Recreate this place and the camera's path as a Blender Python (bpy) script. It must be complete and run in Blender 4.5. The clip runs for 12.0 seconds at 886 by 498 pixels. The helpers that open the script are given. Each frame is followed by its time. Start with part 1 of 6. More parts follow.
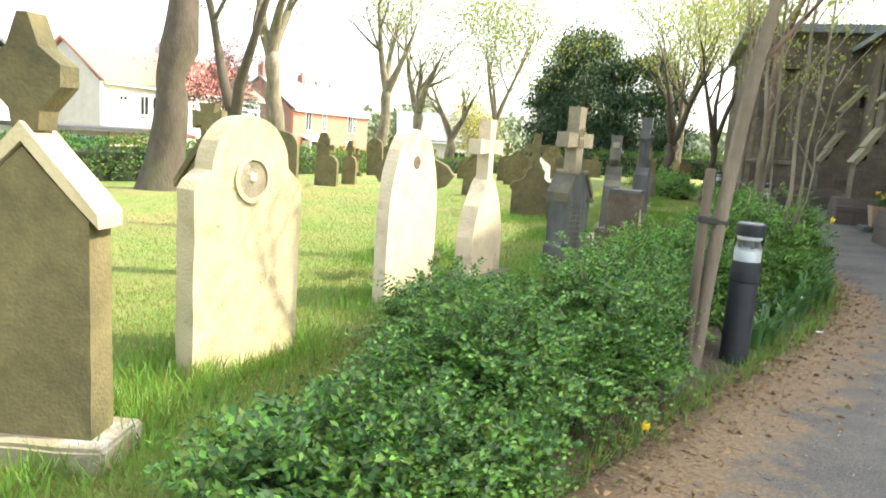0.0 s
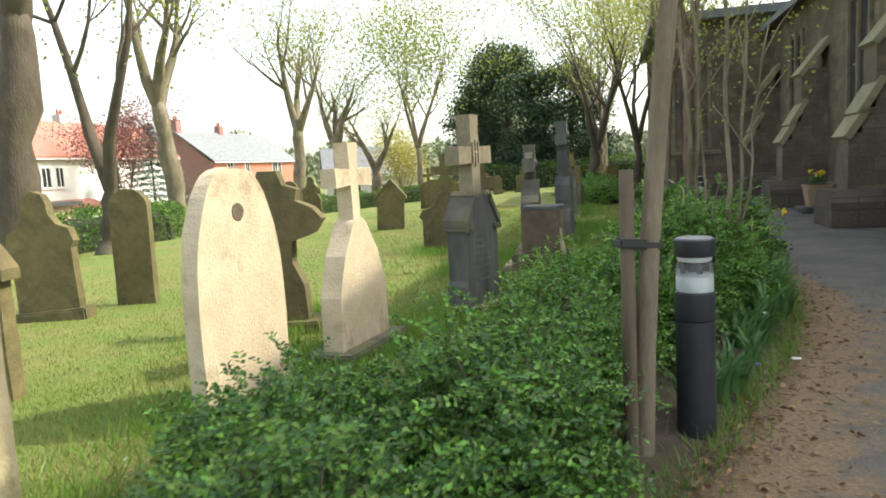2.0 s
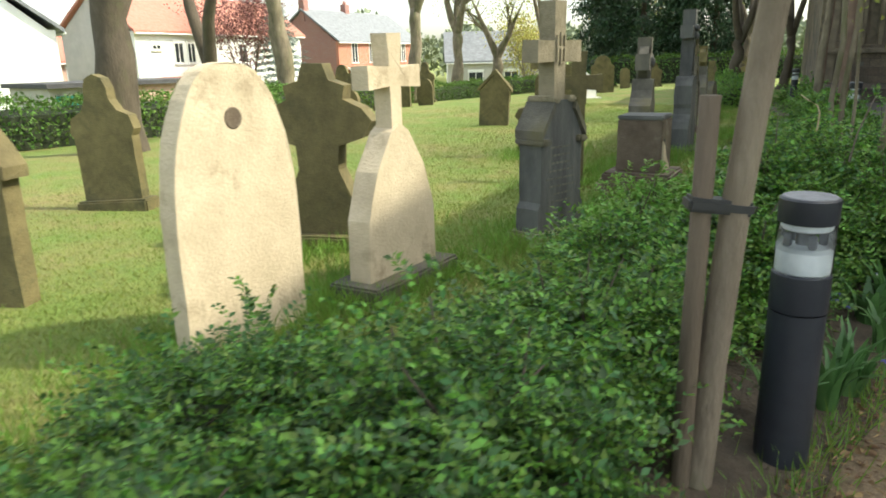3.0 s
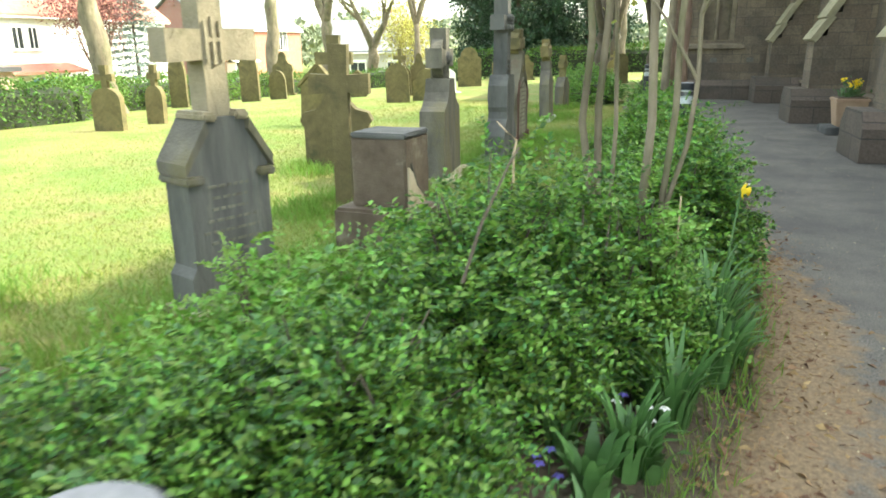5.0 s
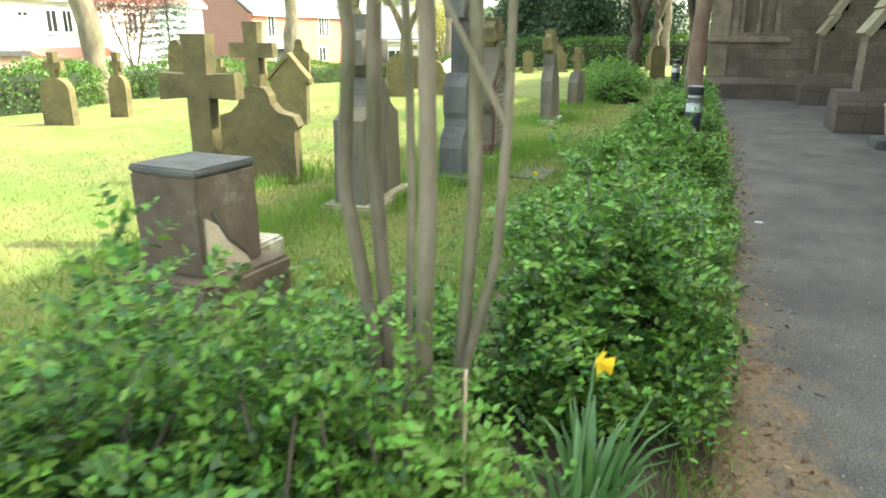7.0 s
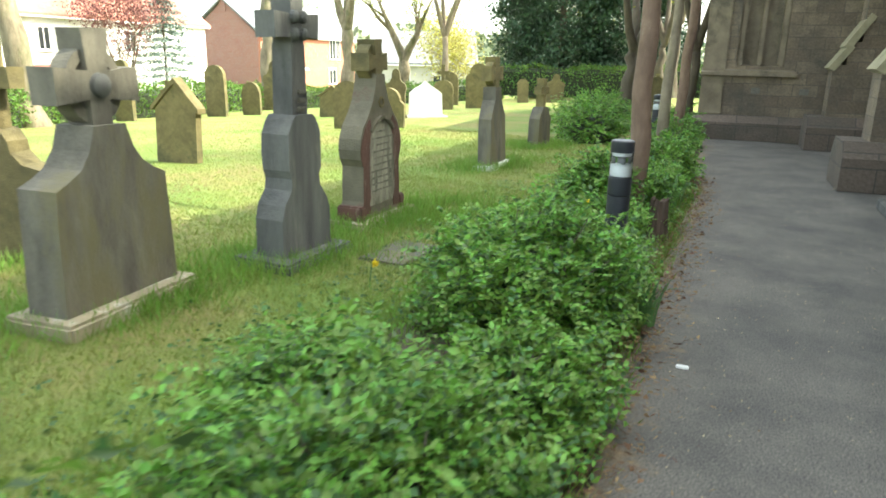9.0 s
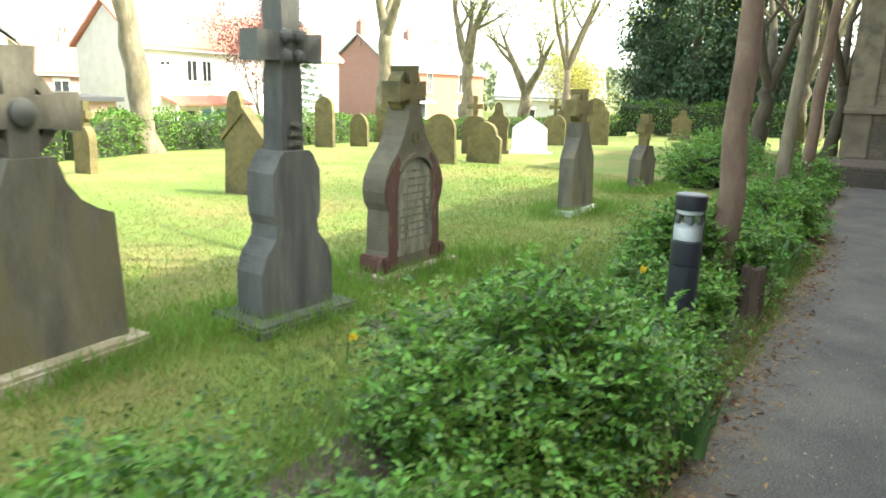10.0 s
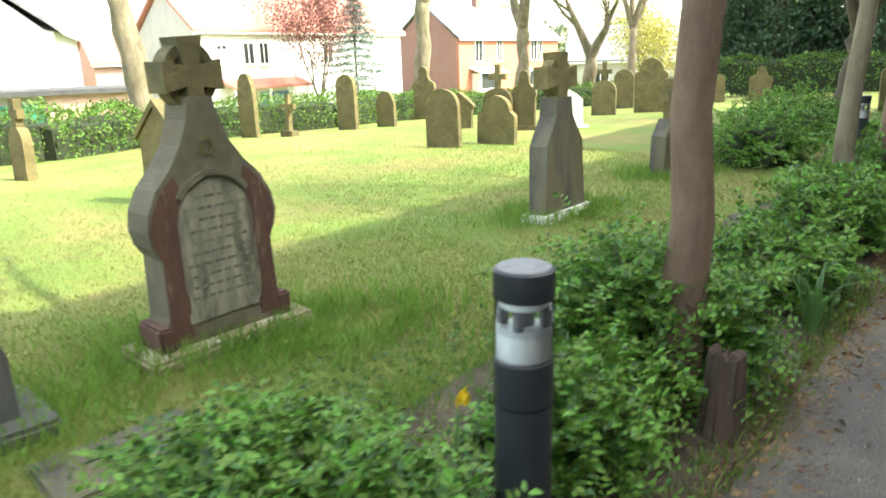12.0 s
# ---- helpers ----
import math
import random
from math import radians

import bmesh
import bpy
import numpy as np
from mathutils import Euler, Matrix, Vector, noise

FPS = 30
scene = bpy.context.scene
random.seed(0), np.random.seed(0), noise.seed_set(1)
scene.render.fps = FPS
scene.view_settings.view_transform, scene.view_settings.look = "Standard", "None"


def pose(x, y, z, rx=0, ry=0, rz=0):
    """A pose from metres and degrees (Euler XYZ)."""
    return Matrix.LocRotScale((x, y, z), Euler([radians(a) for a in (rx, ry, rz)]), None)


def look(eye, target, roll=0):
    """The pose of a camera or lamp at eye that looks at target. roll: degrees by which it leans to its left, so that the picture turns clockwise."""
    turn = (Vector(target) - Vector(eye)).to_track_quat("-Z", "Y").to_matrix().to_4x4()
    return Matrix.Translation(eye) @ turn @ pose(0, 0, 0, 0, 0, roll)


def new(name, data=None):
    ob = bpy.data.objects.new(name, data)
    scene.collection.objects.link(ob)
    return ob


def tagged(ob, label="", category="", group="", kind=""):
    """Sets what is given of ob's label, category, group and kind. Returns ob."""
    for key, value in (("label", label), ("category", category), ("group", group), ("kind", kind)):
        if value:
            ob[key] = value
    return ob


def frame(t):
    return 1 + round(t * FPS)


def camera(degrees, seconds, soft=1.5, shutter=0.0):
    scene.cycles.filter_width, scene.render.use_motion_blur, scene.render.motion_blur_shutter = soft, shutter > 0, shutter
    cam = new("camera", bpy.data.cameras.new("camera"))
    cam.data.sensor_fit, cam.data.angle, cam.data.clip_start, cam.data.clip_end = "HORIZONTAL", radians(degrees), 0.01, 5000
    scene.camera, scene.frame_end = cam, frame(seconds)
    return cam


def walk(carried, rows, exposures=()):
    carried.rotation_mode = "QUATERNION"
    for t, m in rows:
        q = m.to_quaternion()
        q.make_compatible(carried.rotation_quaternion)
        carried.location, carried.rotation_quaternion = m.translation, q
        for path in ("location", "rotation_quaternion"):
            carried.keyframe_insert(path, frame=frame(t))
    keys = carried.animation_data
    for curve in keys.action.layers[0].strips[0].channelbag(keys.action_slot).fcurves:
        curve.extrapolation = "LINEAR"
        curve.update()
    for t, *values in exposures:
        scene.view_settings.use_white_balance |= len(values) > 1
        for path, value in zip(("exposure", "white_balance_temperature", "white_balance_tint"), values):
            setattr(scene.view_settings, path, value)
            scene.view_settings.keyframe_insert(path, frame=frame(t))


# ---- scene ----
cam = camera(65.2, 12.0, soft=1.7, shutter=0.35)
PATH = [
    (0, (0.995, 1.268, 1.399), (-0.215, 2.828, 1.082), 4.0),
    (0.5, (0.903, 1.513, 1.38), (-0.332, 3.033, 0.975), 2.7),
    (1, (0.803, 1.872, 1.421), (-0.413, 3.436, 1.144), 3.6),
    (1.5, (0.63, 2.307, 1.461), (-0.533, 3.902, 1.14), 4.3),
    (2, (0.579, 2.801, 1.379), (-0.514, 4.459, 1.144), -3.3),
    (2.5, (0.504, 3.287, 1.434), (-0.808, 4.738, 1.017), -0.3),
    (3, (0.444, 3.754, 1.445), (-0.89, 5.146, 0.912), -1.4),
    (3.5, (0.583, 4.269, 1.482), (-0.589, 5.802, 0.954), -2.5),
    (5.5, (0.407, 6.509, 1.451), (-0.707, 8.071, 0.885), -0.5),
    (6, (0.414, 7.024, 1.46), (-0.821, 8.527, 0.995), -0.2),
    (6.5, (0.342, 7.487, 1.457), (-0.93, 8.948, 0.958), 3.3),
    (7, (0.353, 7.868, 1.479), (-0.857, 9.345, 0.885), 0.1),
    (9, (0.095, 10.448, 1.514), (-1.169, 11.904, 0.983), 1.3),
    (9.5, (0.077, 11.071, 1.502), (-1.337, 12.371, 0.946), -0.4),
    (10, (-0.093, 11.65, 1.494), (-1.621, 12.859, 1.045), 1.8),
    (10.5, (-0.196, 12.275, 1.478), (-1.629, 13.585, 0.999), -1.7),
    (11, (-0.4, 12.791, 1.495), (-1.948, 13.971, 1.035), -2.2),
    (11.5, (-0.671, 13.385, 1.494), (-2.305, 14.409, 0.962), -4.2),
    (12, (-0.81, 13.991, 1.519), (-2.465, 14.98, 0.989), -1.6),
]
EXPOSURES = [(0, 2.36, 6900, 5), (0.5, 1.80, 6900, 5), (1.0, 1.78, 6900, 6), (2.5, 1.6, 7000, 3), (3.7, 1.72, 6900, -2), (5.3, 2.75, 7000, -3), (8, 2.75, 7000, -3), (12, 2.7, 7000, 0)]
walk(cam, [(t, look(eye, target, roll)) for t, eye, target, roll in PATH], EXPOSURES)

# ---- world, sun and exposure ----
SUN_DIR = Vector((0.75, 0.66, 0.0)).normalized()
SUN_EL = radians(46)
world = bpy.data.worlds.new("sky")
scene.world = world
world.use_nodes = True
wn, wl = world.node_tree.nodes, world.node_tree.links
sky = wn.new("ShaderNodeTexSky")
sky.sky_type = "NISHITA"
sky.sun_disc = False
sky.sun_elevation = SUN_EL
sky.sun_rotation = math.atan2(SUN_DIR.x, SUN_DIR.y)
sky.dust_density = 2.5
haze = wn.new("ShaderNodeHueSaturation")   # a thin white haze over the blue
haze.inputs["Saturation"].default_value = 0.5
wl.new(sky.outputs[0], haze.inputs["Color"])
wl.new(haze.outputs[0], wn["Background"].inputs[0])
wn["Background"].inputs[1].default_value = 0.15
sun_data = bpy.data.lights.new("sun", "SUN")
sun_data.energy, sun_data.angle, sun_data.color = 2.0, radians(0.6), (1.0, 0.93, 0.80)
sun = new("sun", sun_data)
sun.matrix_world = look((0, 0, 0), tuple(-v for v in (SUN_DIR.x * math.cos(SUN_EL), SUN_DIR.y * math.cos(SUN_EL), math.sin(SUN_EL))))


# ---- materials ----
def mat(name, a, b, scale=6.0, rough=0.85, bump=0.25, bump_scale=60.0, spot=None, spot_scale=1.2, spot_at=0.58, metal=0.0, spread=0.0, detail=6.0, trans=0.0, stretch=None, island=0.0):
    """Two tones by noise, a second stain tone at a larger scale, and fine relief."""
    m = bpy.data.materials.new(name)
    m.use_nodes = True
    n, l = m.node_tree.nodes, m.node_tree.links
    bsdf = n["Principled BSDF"]
    bsdf.inputs["Roughness"].default_value = rough
    bsdf.inputs["Metallic"].default_value = metal
    geo = n.new("ShaderNodeTexCoord")
    co = geo.outputs["Object"]
    if stretch:
        mp = n.new("ShaderNodeMapping")
        mp.inputs["Scale"].default_value = stretch
        l.new(co, mp.inputs["Vector"])
        co = mp.outputs["Vector"]
    nz = n.new("ShaderNodeTexNoise")
    nz.inputs["Scale"].default_value, nz.inputs["Detail"].default_value = scale, detail
    nz.inputs["Roughness"].default_value = 0.65
    l.new(co, nz.inputs["Vector"])
    ramp = n.new("ShaderNodeValToRGB")
    ramp.color_ramp.elements[0].position, ramp.color_ramp.elements[1].position = 0.32, 0.68
    ramp.color_ramp.elements[0].color, ramp.color_ramp.elements[1].color = (*a, 1), (*b, 1)
    l.new(nz.outputs["Fac"], ramp.inputs["Fac"])
    col = ramp.outputs["Color"]
    if spot:
        ns = n.new("ShaderNodeTexNoise")
        ns.inputs["Scale"].default_value, ns.inputs["Detail"].default_value = spot_scale, 8
        ns.inputs["Roughness"].default_value = 0.7
        l.new(co, ns.inputs["Vector"])
        r2 = n.new("ShaderNodeMapRange")
        r2.inputs["From Min"].default_value, r2.inputs["From Max"].default_value = spot_at - 0.05, spot_at + 0.08
        l.new(ns.outputs["Fac"], r2.inputs["Value"])
        mix = n.new("ShaderNodeMix")
        mix.data_type = "RGBA"
        l.new(r2.outputs["Result"], mix.inputs["Factor"])
        l.new(col, mix.inputs["A"])
        mix.inputs["B"].default_value = (*spot, 1)
        col = mix.outputs["Result"]
    if spread or island:
        src = n.new("ShaderNodeNewGeometry").outputs["Random Per Island"] if island else n.new("ShaderNodeObjectInfo").outputs["Random"]
        amt = island or spread
        mr = n.new("ShaderNodeMapRange")
        mr.inputs["To Min"].default_value, mr.inputs["To Max"].default_value = 1 - amt, 1 + amt
        l.new(src, mr.inputs["Value"])
        hs = n.new("ShaderNodeHueSaturation")
        l.new(mr.outputs["Result"], hs.inputs["Value"])
        l.new(col, hs.inputs["Color"])
        if island:
            mh = n.new("ShaderNodeMapRange")
            mh.inputs["To Min"].default_value, mh.inputs["To Max"].default_value = 0.475, 0.52
            l.new(src, mh.inputs["Value"])
            l.new(mh.outputs["Result"], hs.inputs["Hue"])
        col = hs.outputs["Color"]
    l.new(col, bsdf.inputs["Base Color"])
    if bump:
        nb = n.new("ShaderNodeTexNoise")
        nb.inputs["Scale"].default_value, nb.inputs["Detail"].default_value = bump_scale, 5
        l.new(co, nb.inputs["Vector"])
        bp = n.new("ShaderNodeBump")
        bp.inputs["Strength"].default_value, bp.inputs["Distance"].default_value = bump, 0.02
        l.new(nb.outputs["Fac"], bp.inputs["Height"])
        l.new(bp.outputs["Normal"], bsdf.inputs["Normal"])
    if trans:
        tr = n.new("ShaderNodeBsdfTranslucent")
        l.new(col, tr.inputs["Color"])
        ms = n.new("ShaderNodeMixShader")
        ms.inputs[0].default_value = trans
        l.new(bsdf.outputs[0], ms.inputs[1])
        l.new(tr.outputs[0], ms.inputs[2])
        l.new(ms.outputs[0], n["Material Output"].inputs["Surface"])
    return m


def masonry(name, a, b, mortar, width, height, joint, stain, rough=0.9, stain_at=0.56, bump=0.6):
    """Coursed blocks or bricks, mapped on wall faces by their UVs in metres, with stains."""
    m = bpy.data.materials.new(name)
    m.use_nodes = True
    n, l = m.node_tree.nodes, m.node_tree.links
    bsdf = n["Principled BSDF"]
    bsdf.inputs["Roughness"].default_value = rough
    uv = n.new("ShaderNodeUVMap").outputs["UV"]
    br = n.new("ShaderNodeTexBrick")
    br.inputs["Color1"].default_value, br.inputs["Color2"].default_value, br.inputs["Mortar"].default_value = (*a, 1), (*b, 1), (*mortar, 1)
    br.inputs["Scale"].default_value = 1.0
    br.inputs["Brick Width"].default_value, br.inputs["Row Height"].default_value, br.inputs["Mortar Size"].default_value = width, height, joint
    br.inputs["Mortar Smooth"].default_value = 0.3
    warp = n.new("ShaderNodeTexNoise")
    warp.inputs["Scale"].default_value = 3.0
    l.new(uv, warp.inputs["Vector"])
    add = n.new("ShaderNodeMix")
    add.data_type = "RGBA"
    add.blend_type = "LINEAR_LIGHT"
    add.inputs["Factor"].default_value = 0.012
    l.new(uv, add.inputs["A"])
    l.new(warp.outputs["Color"], add.inputs["B"])
    l.new(add.outputs["Result"], br.inputs["Vector"])
    ns = n.new("ShaderNodeTexNoise")
    ns.inputs["Scale"].default_value, ns.inputs["Detail"].default_value, ns.inputs["Roughness"].default_value = 0.9, 9, 0.7
    l.new(uv, ns.inputs["Vector"])
    mr = n.new("ShaderNodeMapRange")
    mr.inputs["From Min"].default_value, mr.inputs["From Max"].default_value = stain_at - 0.12, stain_at + 0.12
    l.new(ns.outputs["Fac"], mr.inputs["Value"])
    mix = n.new("ShaderNodeMix")
    mix.data_type = "RGBA"
    l.new(mr.outputs["Result"], mix.inputs["Factor"])
    l.new(br.outputs["Color"], mix.inputs["A"])
    mix.inputs["B"].default_value = (*stain, 1)
    fine = n.new("ShaderNodeTexNoise")
    fine.inputs["Scale"].default_value, fine.inputs["Detail"].default_value = 25, 8
    l.new(uv, fine.inputs["Vector"])
    mul = n.new("ShaderNodeMix")
    mul.data_type = "RGBA"
    mul.blend_type = "OVERLAY"
    mul.inputs["Factor"].default_value = 0.45
    l.new(mix.outputs["Result"], mul.inputs["A"])
    l.new(fine.outputs["Fac"], mul.inputs["B"])
    l.new(mul.outputs["Result"], bsdf.inputs["Base Color"])
    hgt = n.new("ShaderNodeMath")
    hgt.operation = "SUBTRACT"
    l.new(fine.outputs["Fac"], hgt.inputs[0])
    l.new(br.outputs["Fac"], hgt.inputs[1])
    bp = n.new("ShaderNodeBump")
    bp.inputs["Strength"].default_value, bp.inputs["Distance"].default_value = bump, 0.02
    l.new(hgt.outputs[0], bp.inputs["Height"])
    l.new(bp.outputs["Normal"], bsdf.inputs["Normal"])
    return m


M = {}
M["stone_buff"] = mat("buff_sandstone", (0.42, 0.34, 0.20), (0.56, 0.47, 0.30), 3, spot=(0.30, 0.27, 0.13), spot_scale=2.2, bump=0.35, spread=0.1)
M["stone_pale"] = mat("pale_sandstone", (0.44, 0.36, 0.25), (0.62, 0.52, 0.38), 4, spot=(0.33, 0.26, 0.17), spot_scale=2.6, bump=0.35)
M["stone_moss"] = mat("mossy_sandstone", (0.085, 0.07, 0.03), (0.19, 0.155, 0.068), 4, spot=(0.075, 0.07, 0.032), spot_scale=2.2, spot_at=0.55, bump=0.4, spread=0.22)
M["cross_stone"] = mat("brown_grey_stone", (0.17, 0.145, 0.10), (0.30, 0.255, 0.175), 3, spot=(0.12, 0.105, 0.06), spot_scale=2.2, bump=0.35, spread=0.1)
M["stone_grey"] = mat("grey_weathered_stone", (0.055, 0.052, 0.044), (0.165, 0.15, 0.12), 3.0, spot=(0.13, 0.115, 0.065), spot_scale=1.8, spot_at=0.54, bump=0.4, spread=0.1, stretch=(1, 1.6, 0.5))
M["stone_dark"] = mat("dark_slaty_stone", (0.05, 0.051, 0.051), (0.135, 0.135, 0.128), 3.0, spot=(0.21, 0.195, 0.165), spot_scale=2.0, spot_at=0.64, bump=0.35, stretch=(1, 2.0, 0.35))
M["stone_red"] = mat("red_sandstone", (0.062, 0.032, 0.026), (0.125, 0.06, 0.046), 4, spot=(0.33, 0.30, 0.23), spot_scale=2.2, spot_at=0.66, bump=0.4, stretch=(1, 1.8, 0.45))
M["stone_red_moss"] = mat("mossy_red_sandstone", (0.085, 0.078, 0.055), (0.16, 0.14, 0.10), 4, spot=(0.10, 0.05, 0.038), spot_scale=2.0, spot_at=0.6, bump=0.4)
M["panel_pale"] = mat("lichened_panel", (0.12, 0.115, 0.09), (0.36, 0.34, 0.265), 3.0, spot=(0.085, 0.078, 0.06), spot_scale=2.2, spot_at=0.56, bump=0.3, stretch=(1, 2.2, 0.5))
M["stone_white"] = mat("white_marble", (0.62, 0.62, 0.60), (0.78, 0.77, 0.74), 3, rough=0.6, bump=0.1)
M["stone_plinth"] = mat("lichened_plinth", (0.20, 0.17, 0.11), (0.33, 0.28, 0.19), 5, spot=(0.55, 0.54, 0.48), spot_scale=4.0, spot_at=0.6, bump=0.4)
M["box_stone"] = mat("brown_block_stone", (0.075, 0.052, 0.036), (0.17, 0.13, 0.092), 3.5, spot=(0.27, 0.235, 0.18), spot_scale=3.0, spot_at=0.6, bump=0.35)
M["letters"] = mat("worn_lettering", (0.085, 0.08, 0.07), (0.15, 0.14, 0.12), 20, bump=0)
M["worn_letters"] = mat("faded_lettering", (0.07, 0.065, 0.055), (0.21, 0.20, 0.16), 9, bump=0)
M["lichen"] = mat("white_lichen", (0.55, 0.55, 0.50), (0.72, 0.72, 0.68), 20, bump=0.4)
M["church"] = masonry("church_sandstone", (0.135, 0.10, 0.072), (0.225, 0.175, 0.122), (0.12, 0.098, 0.075), 0.46, 0.23, 0.010, (0.072, 0.062, 0.05), stain_at=0.5)
M["church_trim"] = mat("church_dressed_stone", (0.115, 0.092, 0.065), (0.215, 0.175, 0.125), 2.5, spot=(0.08, 0.07, 0.05), spot_scale=1.5, bump=0.35)
M["church_base"] = masonry("church_plinth_stone", (0.095, 0.075, 0.06), (0.14, 0.105, 0.085), (0.06, 0.05, 0.045), 0.8, 0.3, 0.012, (0.06, 0.055, 0.045))
M["buttress_cap"] = mat("mossy_weathering_stone", (0.20, 0.18, 0.115), (0.31, 0.275, 0.18), 4, spot=(0.14, 0.14, 0.07), spot_scale=2, bump=0.4)
M["slate"] = mat("slate", (0.13, 0.14, 0.155), (0.22, 0.23, 0.25), 3, rough=0.7, bump=0.2)
M["brick_red"] = masonry("red_brick", (0.36, 0.10, 0.06), (0.48, 0.15, 0.085), (0.42, 0.33, 0.28), 0.225, 0.075, 0.008, (0.40, 0.14, 0.09), stain_at=0.7, bump=0.2)
M["brick_dull"] = masonry("dull_brick", (0.24, 0.10, 0.085), (0.31, 0.14, 0.12), (0.3, 0.26, 0.24), 0.225, 0.075, 0.008, (0.22, 0.11, 0.10), stain_at=0.7, bump=0.2)
M["brick_pink"] = masonry("pink_brick", (0.50, 0.30, 0.24), (0.58, 0.37, 0.30), (0.52, 0.45, 0.40), 0.225, 0.075, 0.008, (0.52, 0.36, 0.30), stain_at=0.75, bump=0.2)
M["render_white"] = mat("white_render", (0.74, 0.74, 0.73), (0.82, 0.82, 0.80), 1.5, bump=0.1)
M["render_grey"] = mat("grey_render", (0.42, 0.40, 0.38), (0.50, 0.48, 0.45), 1.5, bump=0.1)
M["roof_red"] = mat("red_roof_tile", (0.36, 0.14, 0.10), (0.46, 0.20, 0.155), 4, bump=0.4, bump_scale=12)
M["trim_white"] = mat("white_paint", (0.78, 0.78, 0.77), (0.83, 0.83, 0.82), 5, rough=0.5, bump=0)
M["paint_blue"] = mat("blue_paint", (0.12, 0.25, 0.46), (0.16, 0.30, 0.52), 5, rough=0.5, bump=0)
M["paint_green"] = mat("green_door_paint", (0.02, 0.20, 0.15), (0.03, 0.25, 0.19), 5, rough=0.5, bump=0)
M["bitumen"] = mat("dark_flat_roof", (0.05, 0.05, 0.055), (0.08, 0.08, 0.085), 3, bump=0.2)
M["black_iron"] = mat("anthracite_powder_coat", (0.018, 0.02, 0.028), (0.026, 0.029, 0.038), 14, rough=0.45, bump=0.05, bump_scale=200)
M["cap_dust"] = mat("dusty_cap", (0.16, 0.16, 0.175), (0.24, 0.24, 0.255), 25, rough=0.7, bump=0.1, spot=(0.3, 0.3, 0.31), spot_scale=30, spot_at=0.66)
M["reflector"] = mat("lamp_reflector", (0.66, 0.68, 0.70), (0.85, 0.86, 0.87), 16, rough=0.35, bump=0.0)
M["bark"] = mat("grey_brown_bark", (0.13, 0.10, 0.07), (0.26, 0.21, 0.155), 6, spot=(0.19, 0.18, 0.11), spot_scale=1.5, bump=0.7, bump_scale=35, stretch=(1, 1, 0.35), spread=0.15)
M["bark_red"] = mat("reddish_bark", (0.10, 0.062, 0.045), (0.21, 0.14, 0.10), 5, spot=(0.30, 0.26, 0.20), spot_scale=2.5, spot_at=0.63, bump=0.5, bump_scale=40, stretch=(1, 1, 0.5))
M["bark_pale"] = mat("pale_lichened_bark", (0.10, 0.08, 0.055), (0.27, 0.225, 0.16), 5, spot=(0.10, 0.105, 0.045), spot_scale=1.6, spot_at=0.55, bump=0.6, bump_scale=30, stretch=(1, 1, 0.4))
M["bark_dark"] = mat("dark_bark", (0.055, 0.042, 0.03), (0.105, 0.083, 0.06), 6, spot=(0.10, 0.10, 0.05), spot_scale=1.3, bump=0.7, bump_scale=30, stretch=(1, 1, 0.4))
M["stake"] = mat("weathered_stake", (0.09, 0.065, 0.045), (0.15, 0.115, 0.08), 6, bump=0.4, stretch=(1, 1, 0.2))
M["rubber"] = mat("black_rubber", (0.02, 0.02, 0.02), (0.03, 0.03, 0.03), 10, rough=0.6, bump=0)
M["rot_wood"] = mat("rotting_stump_wood", (0.035, 0.022, 0.016), (0.12, 0.082, 0.058), 8, bump=0.9, bump_scale=25, stretch=(1, 1, 0.25))
M["leaf_hedge"] = mat("hedge_leaf", (0.11, 0.235, 0.035), (0.19, 0.35, 0.055), 2.5, rough=0.5, bump=0, trans=0.3, island=0.4)
# darker copy of the hedge leaf: shade put into part of the foliage
M["leaf_shaded"] = mat("shaded_hedge_leaf", (0.04, 0.105, 0.028), (0.075, 0.17, 0.04), 2.5, rough=0.5, bump=0, trans=0.25, island=0.4)
# near-black: the shade inside shrubs and hedges, put into colour
M["inner_shade"] = mat("inner_shade_leaf", (0.012, 0.02, 0.008), (0.03, 0.042, 0.016), 12, bump=0.5)
M["leaf_spring"] = mat("spring_leaf", (0.22, 0.26, 0.05), (0.34, 0.36, 0.09), 0.6, bump=0, trans=0.45, island=0.3)
M["leaf_ever"] = mat("evergreen_leaf", (0.022, 0.06, 0.03), (0.05, 0.10, 0.045), 0.8, rough=0.4, bump=0, trans=0.15, island=0.4)
M["leaf_purple"] = mat("copper_leaf", (0.15, 0.062, 0.062), (0.26, 0.12, 0.11), 0.8, bump=0, trans=0.3, island=0.35)
M["leaf_spruce"] = mat("blue_spruce_needle", (0.10, 0.15, 0.14), (0.19, 0.24, 0.215), 0.8, bump=0, trans=0.1, island=0.35)
M["leaf_yellow"] = mat("yellow_bush_leaf", (0.38, 0.36, 0.10), (0.5, 0.46, 0.16), 0.8, bump=0, trans=0.4, island=0.3)
M["leaf_far"] = mat("far_hedge_leaf", (0.07, 0.15, 0.03), (0.15, 0.25, 0.05), 0.8, bump=0, trans=0.25, island=0.4)
M["strap_leaf"] = mat("strap_leaf", (0.075, 0.17, 0.05), (0.12, 0.24, 0.075), 8, rough=0.4, bump=0, trans=0.3, spread=0.3)
M["dead_leaf"] = mat("dead_brown_leaf", (0.15, 0.085, 0.04), (0.30, 0.19, 0.10), 10, bump=0, island=0.5)
M["straw"] = mat("dry_stalk", (0.36, 0.28, 0.16), (0.48, 0.4, 0.26), 10, bump=0, island=0.3)
